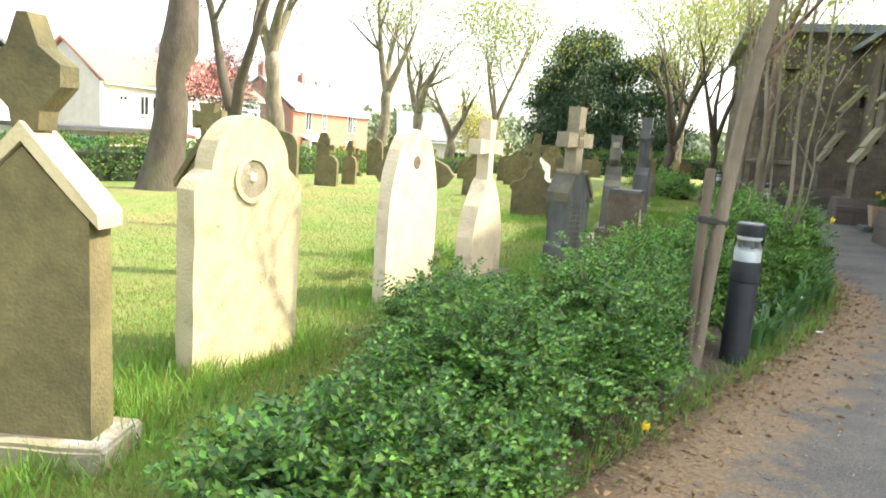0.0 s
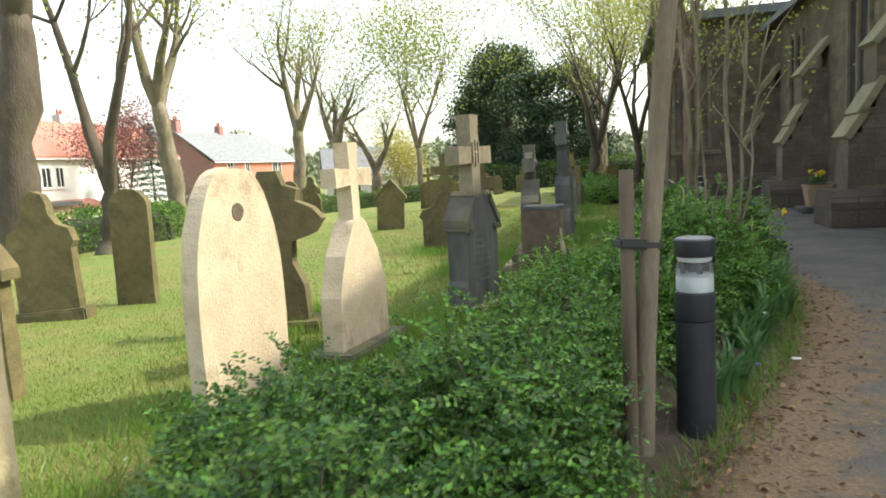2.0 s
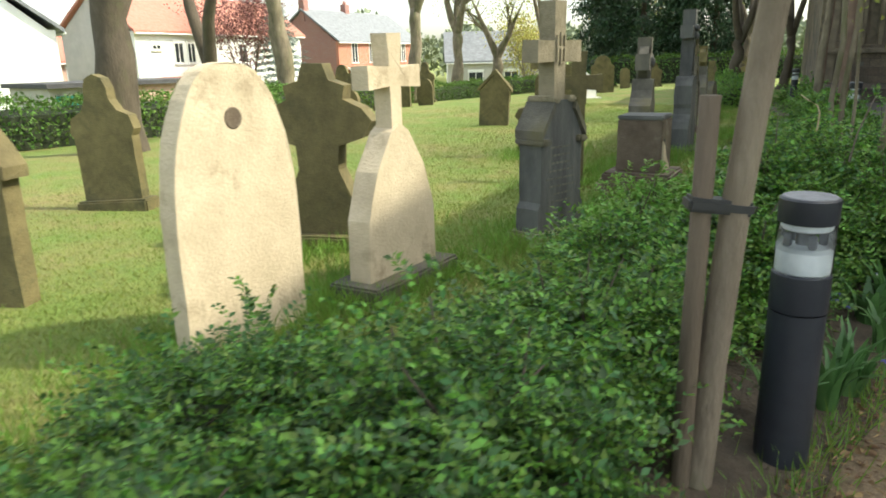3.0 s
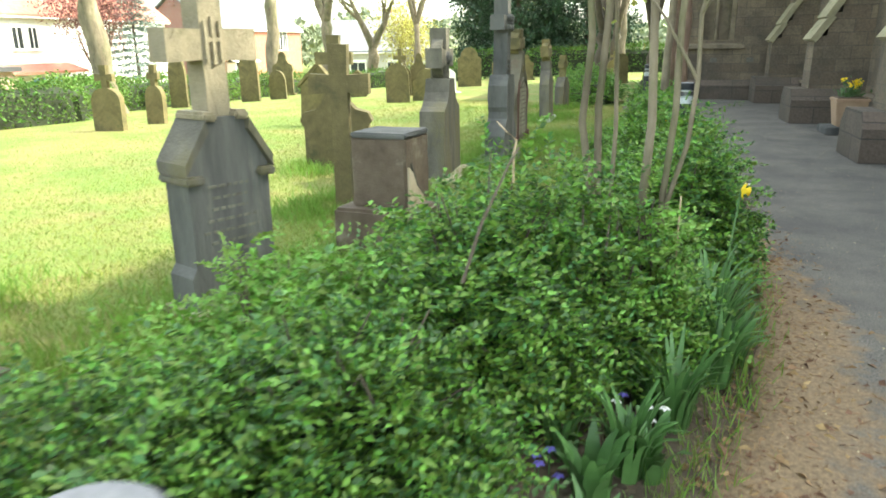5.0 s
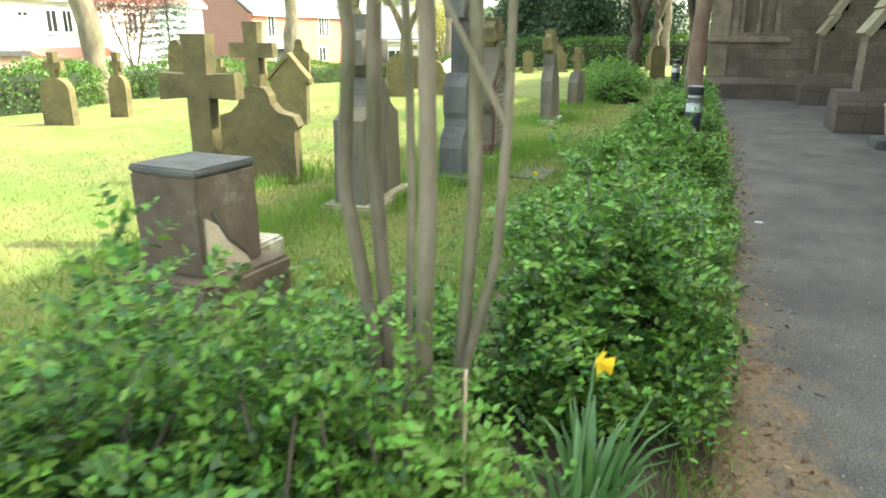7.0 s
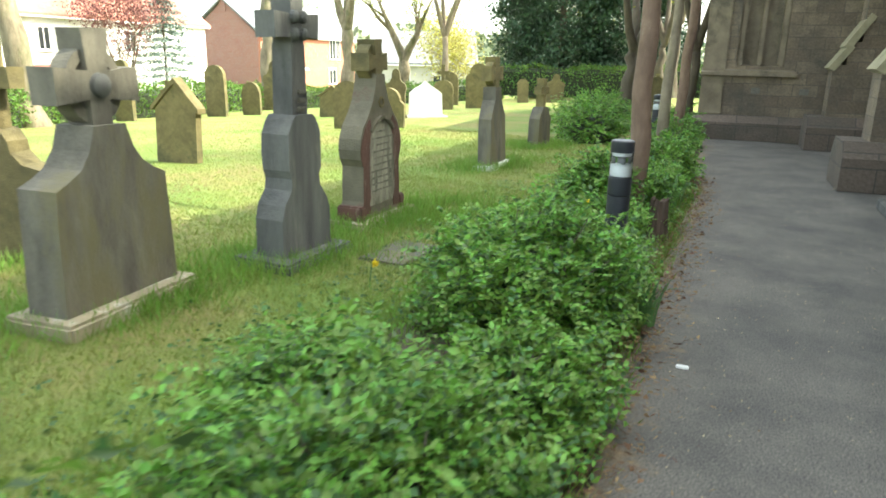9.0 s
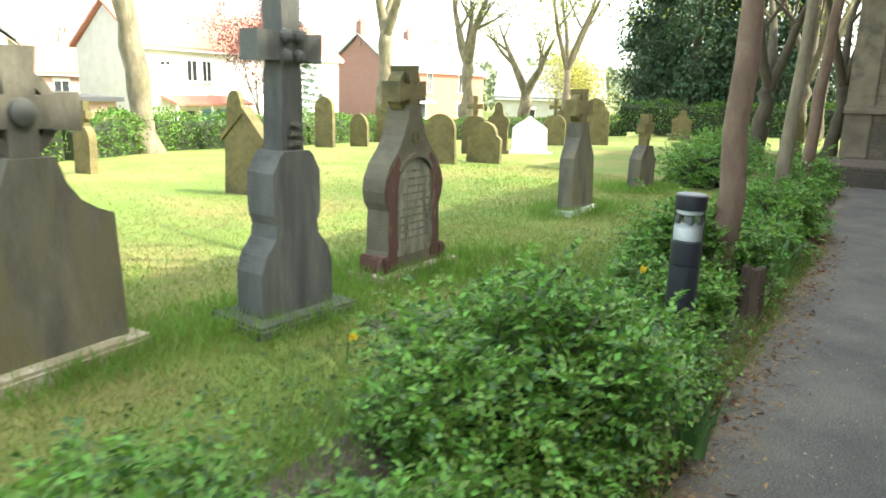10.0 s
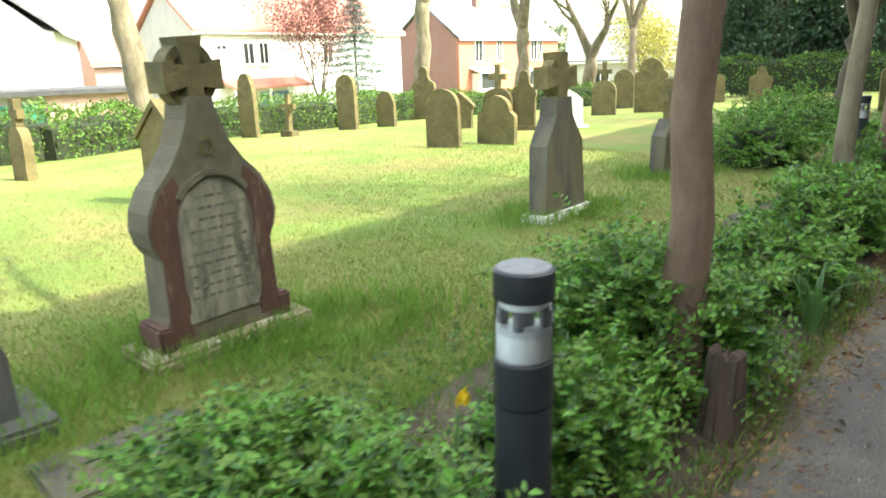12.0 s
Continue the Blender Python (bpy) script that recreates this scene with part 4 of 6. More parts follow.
part("plinth", weathered(boxm(-0.24, -0.55, -0.03, 0.24, 0.55, 0.11, 0.02)), M["stone_plinth"], t, "buff plinth with white lichen")

# the tall slim cross with a stepped dark body
t = stone_at(-4.02, 13.5, 15, "tall slim dark stone cross on a stepped wavy body", slim=0.85)
o = [(0.33, 0.08), (0.33, 0.36), (0.29, 0.46), (0.20, 0.56), (0.185, 0.64), (0.215, 0.70), (0.215, 0.95), (0.15, 1.05), (0.11, 1.08)]
part("body", weathered(prism([(-o[0][0], 0.08)] + o + [(-y, z) for y, z in reversed(o[1:])], -0.12, 0.12, 0.012)), M["stone_dark"], t)
part("shaft", weathered(prism([(-0.10, 1.05), (0.10, 1.05), (0.085, 1.56), (-0.085, 1.56)], -0.085, 0.085, 0.012)), M["stone_dark"], t)
part("cross", weathered(cross_bm(1.68, 0.56, 0.30, 0.16, 0.15, -0.085, 0.085, 1.15)), M["stone_dark"], t)
for k in range(4):
    a = radians(45 + 90 * k)
    part("carved_knot", oriented(pose(0.085, 0.08 * math.cos(a), 1.68 + 0.08 * math.sin(a), 0, 90, 0), lathe([(0.045, 0), (0.04, 0.03), (0.02, 0.045), (0.005, 0.046)], 10)), M["stone_dark"], t)
for k in range(3):
    part("carved_band", weathered(boxm(0.08, -0.05 + 0.01 * k, 1.10 + 0.06 * k, 0.105, 0.06, 1.135 + 0.06 * k, 0.008)), M["stone_grey"], t)
part("plinth", weathered(boxm(-0.26, -0.48, -0.03, 0.26, 0.48, 0.09, 0.02)), M["stone_dark"], t)
t = stone_at(-3.55, 14.15, 15, "flat grey ledger stone sunk in the grass", name="ledger_stone")
part("slab", weathered(boxm(-0.2, -0.32, -0.02, 0.2, 0.32, 0.035, 0.015)), M["stone_grey"], t)

# the ogee stone of red sandstone
t = stone_at(-4.54, 14.77, 16, "red sandstone gravestone with swept shoulders and a wheel cross", (1.2, 0), slim=0.87)
part("slab", weathered(prism(ogee(0.82, 1.34), -0.11, 0.11, 0.014)), M["stone_red_moss"], t)
pan = [(-0.25, 0.20), (0.22, 0.20), (0.25, 0.30), (0.24, 0.72)] + arc(0, 0.70, 0.24, 8, 172, 14) + [(-0.24, 0.72)]
part("panel", weathered(prism(pan, 0.095, 0.116, 0.004)), M["panel_pale"], t, "lichen-streaked grey inscription panel")
part("panel_hood", weathered(prism(arc(0, 0.70, 0.285, 36, 144, 10) + list(reversed(arc(0, 0.70, 0.255, 36, 144, 10))), 0.10, 0.135)), M["stone_red_moss"], t)
part("cross", weathered(cross_bm(1.44, 0.36, 0.19, 0.14, 0.105, -0.09, 0.09, 1.45)), M["stone_moss"], t)
part("wheel", weathered(ring_bm(1.44, 0.115, 0.165, -0.06, 0.06)), M["stone_moss"], t)
part("carved_star", weathered(ring_bm(1.10, 0.03, 0.05, 0.10, 0.122, 12), 0.003), M["stone_moss"], t)
for s in (-1, 1):
    part("side_foot", weathered(boxm(-0.13, s * 0.40 - 0.05, 0.0, 0.13, s * 0.40 + 0.05, 0.22, 0.015)), M["stone_red"], t, "red sandstone side foot")
    part("red_border", weathered(prism([(s * 0.235, 0.13), (s * 0.375, 0.13), (s * 0.352, 0.55), (s * 0.39, 0.64), (s * 0.405, 0.71), (s * 0.385, 0.79), (s * 0.31, 0.90), (s * 0.225, 0.97), (s * 0.20, 0.90), (s * 0.235, 0.72)], 0.10, 0.1145, 0.003)), M["stone_red"], t, "red sandstone border")
part("plinth", weathered(boxm(-0.2, -0.56, -0.03, 0.22, 0.56, 0.09, 0.02)), M["stone_plinth"], t, "plinth with white lichen")
inscription(t, 0.117, -0.22, 0.22, 0.30, 0.88, 10, rng)

# beyond
t = stone_at(-5.82, 18.28, 20, "narrow dark gravestone with a carved cross on a white-stained base", (0, -2), slim=1.08, thin=0.75)
part("slab", weathered(prism([(-0.34, 0.05), (0.34, 0.05), (0.31, 0.70), (0.14, 0.95), (0.12, 1.12), (-0.12, 1.12), (-0.14, 0.95), (-0.31, 0.70)], -0.12, 0.12, 0.012)), M["stone_grey"], t)
part("cross", weathered(cross_bm(1.30, 0.50, 0.22, 0.25, 0.15, -0.10, 0.10, 1.3)), M["stone_moss"], t)
part("wheel", weathered(ring_bm(1.30, 0.13, 0.18, -0.07, 0.07)), M["stone_moss"], t)
part("plinth", weathered(boxm(-0.2, -0.42, -0.03, 0.2, 0.42, 0.08, 0.02)), M["lichen"], t, "white-stained plinth")
t = stone_at(-6.75, 20.85, 10, "small dark cross gravestone in the grass")
part("slab", weathered(prism([(-0.26, 0), (0.26, 0), (0.24, 0.52), (0.10, 0.72), (-0.10, 0.72), (-0.24, 0.52)], -0.1, 0.1, 0.012)), M["stone_grey"], t)
part("cross", weathered(cross_bm(1.0, 0.34, 0.2, 0.3, 0.11, -0.07, 0.07)), M["stone_moss"], t)

t = stone_at(-3.88, 10.5, -57, "mossy free-standing stone cross with short arms", name="stone_cross")
part("cross", weathered(cross_bm(1.12, 0.52, 0.33, 1.12, 0.15, -0.075, 0.075, 1.15)), M["stone_moss"], t)
t = stone_at(-5.42, 12.05, -56, "broad mossy gravestone with a cross on its head")
part("slab", weathered(prism(scroll(0.76, 0.98), -0.10, 0.10, 0.014)), M["stone_moss"], t)
part("cross", weathered(cross_bm(1.30, 0.42, 0.26, 0.36, 0.13, -0.08, 0.08, 1.1)), M["stone_moss"], t)

t = stone_at(-12.3, 23.9, -35, "clean white marble gravestone with a curved top")
part("slab", prism([(-0.44, 0.06), (0.44, 0.06), (0.42, 0.62), (0.30, 0.72), (0.16, 0.80), (0, 0.92), (-0.16, 0.80), (-0.30, 0.72), (-0.42, 0.62)], -0.08, 0.08, 0.01), M["stone_white"], t)
part("plinth", boxm(-0.2, -0.55, -0.03, 0.25, 0.55, 0.06, 0.01), M["stone_white"], t)

FAR = [("round", 18.75, 19.05, 1.62, 0.52, "pointed"), ("c", 17.67, 19.72, 1.05, 0.34, "cross"), ("d", 18.69, 21.76, 1.50, 0.64, "round"), ("e", 18.60, 22.90, 1.00, 0.58, "pointed"), ("f", 21.50, 25.80, 1.75, 0.78, "scroll"), ("g", 15.10, 23.10, 0.96, 0.64, "gcross"),
       ("h", 10.90, 21.20, 0.86, 0.72, "shouldered"), ("hb", 13.0, 22.75, 1.4, 0.64, "cross_slab"), ("i", 12.61, 23.13, 1.25, 0.48, "scroll"), ("j", 15.20, 27.90, 1.45, 0.66, "cross_slab"), ("k", 18.10, 31.60, 1.30, 0.68, "round"), ("l", 14.83, 29.35, 1.50, 0.92, "shouldered"),
       ("m", 15.80, 35.60, 1.18, 0.70, "scroll"), ("n", 16.90, 34.90, 1.00, 0.46, "round"), ("a", 12.10, 13.96, 1.14, 0.36, "cross_slab"), ("v", 9.05, 15.32, 1.28, 0.62, "gable"), ("u", 11.05, 20.2, 1.0, 0.6, "round"),
       ("L", 4.37, 4.79, 1.42, 0.46, "gfin"), ("Lb", 6.79, 6.52, 1.36, 0.62, "scroll"), ("Lc", 6.68, 7.42, 1.33, 0.42, "round"), ("o", 9.5, 31.5, 1.1, 0.5, "round"), ("p", 11.8, 36.5, 1.1, 0.6, "cross_slab"), ("w", 11.59, 12.71, 1.15, 0.55, "cross_slab")]
for tag, x, y, h, w, kind in FAR:
    words = {"pointed": "pointed-arch", "round": "round-topped", "cross": "small cross-shaped", "scroll": "scroll-shouldered", "gcross": "gabled", "shouldered": "shouldered round-headed", "cross_slab": "cross-topped", "gable": "steep gabled", "gfin": "gabled finial-topped"}[kind]
    t = stone_at(-x, y, -59 + rng.uniform(-6, 6), "mossy olive %s gravestone standing in sunlit grass" % words, (rng.uniform(-3, 3), rng.uniform(-2, 2)), group="far gravestones")
    mt, th = M["stone_moss"], 0.07
    if kind == "pointed":
        part("slab", weathered(prism(pointed(w, h, 0.6), -th, th, 0.01)), mt, t)
    elif kind == "round":
        part("slab", weathered(prism(round_top(w, h), -th, th, 0.01)), mt, t)
    elif kind == "cross":
        part("cross", weathered(cross_bm(h * 0.72, h * 0.42, h * 0.28, h * 0.72, 0.10, -0.06, 0.06)), mt, t)
        part("plinth", weathered(boxm(-0.14, -0.2, -0.02, 0.14, 0.2, 0.16, 0.02)), mt, t)
    elif kind == "scroll":
        part("slab", weathered(prism(scroll(w, h), -th, th, 0.01)), mt, t)
        part("plinth", weathered(boxm(-0.14, -w * 0.62, -0.02, 0.14, w * 0.62, 0.12, 0.02)), mt, t)
    elif kind == "shouldered":
        part("slab", weathered(prism(shouldered(w, h), -th, th, 0.01)), mt, t)
    elif kind in ("gable", "gfin", "gcross"):
        part("slab", weathered(prism(gable(w, h * 0.86, h * 0.58), -th, th, 0.01)), mt, t)
        part("coping", weathered(prism([(-w / 2 - 0.05, h * 0.56), (-w / 2 - 0.05, h * 0.61), (0, h * 0.92), (w / 2 + 0.05, h * 0.61), (w / 2 + 0.05, h * 0.56), (0, h * 0.86)], -th - 0.03, th + 0.03, 0.008)), mt, t)
        if kind == "gfin":
            part("finial", weathered(cross_bm(h * 0.98, 0.26, 0.14, 0.2, 0.11, -0.06, 0.06, 1.4)), mt, t)
    elif kind == "cross_slab":
        part("slab", weathered(prism(pointed(w, h * 0.66, 0.7), -th, th, 0.01)), mt, t)
        part("cross", weathered(cross_bm(h * 0.82, w * 0.6, h * 0.18, h * 0.25, 0.10, -0.055, 0.055, 1.3)), mt, t)


# ---- bollard lamps ----
def bollard(x, y, R=0.093):
    t = thing("bollard_lamp", "dark grey cylindrical bollard lamp with a clear lens band", "bollard lamp", pose(x, y, -0.03), "path bollard lamps")
    part("post", lathe([(R, -0.02), (R, 0.60)], 32), M["black_iron"], t)
    part("collar", lathe([(R + 0.001, 0.606), (R + 0.002, 0.610), (R + 0.002, 0.735), (R - 0.004, 0.742)], 32), M["black_iron"], t)
    part("reflector", lathe([(R - 0.007, 0.744), (R - 0.005, 0.748), (R - 0.005, 0.818), (R - 0.018, 0.830), (0.030, 0.836)], 28), M["reflector"], t, "white moulded reflector inside the lens")
    part("lamp_holder", join(lathe([(0.030, 0.836), (0.030, 0.876), (0.045, 0.884), (0.045, 0.914)], 16), *[boxm(0.06 * math.cos(a) - 0.012, 0.06 * math.sin(a) - 0.012, 0.832, 0.06 * math.cos(a) + 0.012, 0.06 * math.sin(a) + 0.012, 0.878, 0.003) for a in (-2.4, -0.9, 0.7, 2.3)]), M["cap_dust"], t, "grey lamp holder with clips")
    part("diffuser", lathe([(R - 0.021, 0.888), (R - 0.013, 0.894), (R - 0.011, 0.9135)], 24), M["reflector"], t, "pale ring under the cap")
    lens = part("lens", lathe([(R, 0.743), (R, 0.914)], 32), M["lens"], t, "clear plastic lens band")
    lens.visible_shadow = False
    part("cap", lathe([(R, 0.915), (R + 0.002, 0.919), (R + 0.002, 0.994), (R - 0.006, 1.0)], 32), M["black_iron"], t)
    part("cap_top", lathe([(R - 0.007, 1.0), (R - 0.010, 1.003), (0.02, 1.004)], 32), M["cap_dust"], t, "dusty pale cap top")
    return t


for bx, by, br in ((-0.235, 6.24, 0.093), (-2.24, 15.1, 0.083), (-5.35, 22.5, 0.083)):
    bollard(bx, by, br)


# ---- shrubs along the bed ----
def bush(x, y, rx, ry, h, seed, dense=1.0, leaf=0.026, mats=("leaf_hedge", "leaf_shaded"), label="clipped evergreen shrub with small glossy green leaves", name="shrub"):
    """A mound of arching sprays, each set with small paired leaves."""
    g = np.random.default_rng(seed)
    t = thing(name, label, "shrub", pose(x, y, ground_z(x, y)), "shrubs along the path")
    area = math.pi * (rx + ry) * h * 0.9 + math.pi * rx * ry
    n = int(area * 560 * dense * (0.026 / leaf) ** 1.3)
    th = g.uniform(0, 2 * math.pi, n)
    el = np.arcsin(g.uniform(0.02, 1.0, n))
    lump = np.array([0.72 + 0.42 * noise.noise(Vector((math.cos(a) * 1.9 + seed, math.sin(a) * 1.9, e * 2.2))) + 0.16 * noise.noise(Vector((math.cos(a) * 6 + seed, math.sin(a) * 6, e * 6))) for a, e in zip(th, el)])
    depth = g.uniform(0.66, 1.04, n) * lump
    out = np.stack([np.cos(th) * np.cos(el), np.sin(th) * np.cos(el), np.sin(el)], 1)
    pos = np.stack([out[:, 0] * rx, out[:, 1] * ry, np.clip(out[:, 2], 0, 1) * h * 0.86 + 0.14], 1) * depth[:, None]
    way = out * np.array([1, 1, 0.55]) + g.normal(0, 0.5, (n, 3)) * np.array([1, 1, 0.6]) + np.array([0, 0, 0.12])
    way /= np.linalg.norm(way, axis=1, keepdims=True)
    L = g.uniform(0.08, 0.22, n) * min(leaf / 0.026, 1.25)
    pairs = 7
    P, D = [], []
    sidev = np.cross(way, np.array([0, 0, 1.0]) + g.normal(0, 0.35, (n, 3)))
    sidev /= np.linalg.norm(sidev, axis=1, keepdims=True)
    for k in range(pairs):
        s = (k + 0.6) / pairs
        p = pos + way * (L * s)[:, None]
        p[:, 2] -= 0.05 * s * s * L / 0.2
        for sg in (-1, 1):
            P.append(p)
            D.append(sidev * sg + way * 0.5 + g.normal(0, 0.16, (n, 3)))
    P, D = np.concatenate(P), np.concatenate(D)
    limit = np.interp(P[:, 1] + y, EY, EX) + 0.05 + g.normal(0, 0.05, len(P))   # trimmed along the path
    keep = (P[:, 2] > 0.0) & (P[:, 0] + x < limit)
    P, D = P[keep], D[keep]
    # share of bright leaves; the darker rest paint in shade, most at the start
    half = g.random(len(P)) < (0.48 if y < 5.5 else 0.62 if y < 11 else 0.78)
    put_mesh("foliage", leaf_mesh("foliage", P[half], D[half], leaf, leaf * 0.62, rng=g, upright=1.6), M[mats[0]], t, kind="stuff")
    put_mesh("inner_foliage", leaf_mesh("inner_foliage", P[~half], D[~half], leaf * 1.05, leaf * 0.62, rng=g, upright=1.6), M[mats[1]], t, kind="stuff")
    # woody stems from the root to the mound
    b = bmesh.new()
    r2 = random.Random(seed)
    for _ in range(22):
        a, e = r2.uniform(0, 6.28), r2.uniform(0.3, 1.4)
        k = r2.uniform(0.75, 1.0)
        tip = Vector((rx * math.cos(a) * math.cos(e) * k, ry * math.sin(a) * math.cos(e) * k, h * math.sin(e) * k))
        root = Vector((r2.uniform(-0.12, 0.12), r2.uniform(-0.12, 0.12), -0.02))
        mid = root.lerp(tip, 0.5) + Vector((r2.uniform(-0.06, 0.06), r2.uniform(-0.06, 0.06), 0.08))
        tube([root, mid, tip], [0.014, 0.008, 0.003], 5, bm=b)
    part("woody_base", b, M["bark_dark"], t)
    # dense twiggy core, near-black for the shade in the gaps; no daylight shows through
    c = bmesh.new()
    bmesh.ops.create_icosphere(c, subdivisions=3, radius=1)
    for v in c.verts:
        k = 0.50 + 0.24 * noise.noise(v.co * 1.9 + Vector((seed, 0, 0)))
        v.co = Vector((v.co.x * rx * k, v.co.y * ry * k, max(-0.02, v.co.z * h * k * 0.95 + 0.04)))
    part("twig_core", c, M["inner_shade"], t)
    return t


BUSHES = [(-0.55, 3.35, 0.5, 0.6, 0.42, 1.0), (-0.85, 4.15, 0.72, 0.75, 0.66, 1.0), (-0.8, 5.05, 0.66, 0.75, 0.80, 1.0), (-1.55, 4.75, 0.5, 0.7, 0.5, 0.9), (-0.95, 6.0, 0.55, 0.7, 0.72, 1.0), (-1.2, 6.9, 0.55, 0.65, 0.66, 1.0),
          (-1.45, 7.6, 0.58, 0.72, 0.72, 1.1), (-0.88, 7.3, 0.5, 0.6, 0.80, 1.1), (-0.98, 8.3, 0.56, 0.76, 1.08, 1.15), (-1.55, 8.75, 0.46, 0.65, 0.58, 1.0), (-1.35, 9.6, 0.40, 0.5, 0.44, 1.0), (-0.66, 8.62, 0.36, 0.40, 0.92, 1.1), (-0.54, 8.82, 0.26, 0.28, 0.88, 1.1), (-0.72, 2.85, 0.5, 0.5, 0.36, 1.0), (-0.78, 10.35, 0.42, 0.68, 1.12, 1.1),
          (-1.22, 11.6, 0.46, 0.80, 0.72, 1.1), (-1.85, 12.0, 0.54, 0.52, 0.42, 1.2), (-1.4, 12.65, 0.38, 0.45, 0.46, 1.2), (-1.93, 13.55, 0.60, 0.74, 0.86, 1.3), (-2.75, 14.45, 0.52, 0.46, 0.40, 1.2), (-2.1, 14.65, 0.34, 0.34, 0.40, 1.2), (-2.52, 14.68, 0.32, 0.30, 0.32, 1.2), (-2.58, 15.6, 0.34, 0.36, 0.42, 1.2), (-2.98, 16.4, 0.58, 0.62, 0.78, 1.3), (-3.35, 17.9, 0.45, 0.7, 0.5, 0.9),
          (-3.75, 19.3, 0.55, 0.9, 0.68, 0.8), (-4.5, 21.0, 0.6, 1.0, 0.72, 0.7), (-5.35, 23.2, 0.7, 1.0, 0.78, 0.6), (-6.7, 22.6, 0.9, 1.2, 0.85, 0.5), (-7.8, 24.6, 1.1, 1.4, 0.8, 0.4), (-9.3, 27.5, 1.2, 1.7, 0.8, 0.35)]
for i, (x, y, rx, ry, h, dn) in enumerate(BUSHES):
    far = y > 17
    bush(x, y, rx, ry, h, 11 + i, dn * (0.6 if far else 1.0), 0.052 if far else (0.039 if i > 12 else 0.032), ("leaf_hedge", "leaf_shaded") if i % 3 or i > 12 or y < 5.5 else ("leaf_hedge", "leaf_hedge"))


# ---- trees ----
def limb(b, p, d, length, r, r2, depth, rr, tips, up=0.15, spread=0.55, seg=7):
    pts, rad = [p], [r]
    cur, way = p.copy(), d.normalized()
    steps = 5
    for k in range(steps):
        way = (way + Vector((rr.uniform(-1, 1), rr.uniform(-1, 1), rr.uniform(-0.5, 1))) * 0.16 + Vector((0, 0, up * 0.3))).normalized()
        cur = cur + way * (length / steps)
        pts.append(cur.copy())
        rad.append(r + (r2 - r) * (k + 1) / steps)
        if depth > 0 and k >= 1:
            for _ in range(rr.choice((1, 1, 2))):
                side = Vector((rr.uniform(-1, 1), rr.uniform(-1, 1), rr.uniform(-0.15, 0.8))).normalized()
                limb(b, cur.copy(), (way * (1 - spread) + side * spread), length * rr.uniform(0.45, 0.7), rad[-1] * 0.6, r2 * 0.4, depth - 1, rr, tips, up, spread, max(4, seg - 2))
    tube(pts, rad, seg, 0.12, b, rr)
    tips.append((cur, way))
    tips.append((pts[3], way))


def tree(name, label, x, y, trunk_h, dia, seed, bark, height, leaf_mat=None, leaves=0, leaf=0.09, lean=(0, 0), forks=3, clump=0.6, depth=2, base_z=None, burls=True):
    rr = random.Random(seed)
    z0 = ground_z(x, y) - 0.05 if base_z is None else base_z
    t = thing(name, label, "tree", pose(x, y, z0))
    b = bmesh.new()
    pts, rad = [], []
    for k in range(9):
        s = k / 8
        pts.append(Vector((lean[0] * s + 0.05 * rr.uniform(-1, 1) * dia * 3, lean[1] * s + 0.05 * rr.uniform(-1, 1) * dia * 3, trunk_h * s)))
        flare = 0.45 * math.exp(-s * trunk_h * 3.0)
        rad.append(dia / 2 * (1.0 + flare - 0.28 * s + (0.14 * rr.uniform(-1, 1) if burls else 0.04 * rr.uniform(-1, 1))))
    tube(pts, rad, 14, 0.10 if burls else 0.04, b, rr)
    part("trunk", b, bark, t)
    tips = []
    c = bmesh.new()
    top = pts[-1]
    for k in range(forks):
        a = 2 * math.pi * (k + rr.uniform(-0.25, 0.25)) / forks
        d = Vector((math.cos(a) * 0.5, math.sin(a) * 0.5, rr.uniform(0.8, 1.3)))
        limb(c, top - Vector((0, 0, dia * 0.3)), d, (height - trunk_h) * rr.uniform(0.6, 0.85), dia * 0.36, dia * 0.05, depth, rr, tips)
    part("branchwork", c, bark, t)
    if leaf_mat and leaves:
        g = np.random.default_rng(seed)
        tp = np.array([list(p) for p, _ in tips])
        idx = g.integers(0, len(tp), leaves)
        P = tp[idx] + g.normal(0, clump, (leaves, 3)) * np.array([1, 1, 0.75])
        keep = P[:, 2] > trunk_h * 0.72
        P = P[keep]
        put_mesh("crown", leaf_mesh("crown", P, g.normal(size=P.shape) + np.array([0, 0, -0.3]), leaf, leaf * 0.7, rng=g), leaf_mat, t, kind="stuff")
    return t


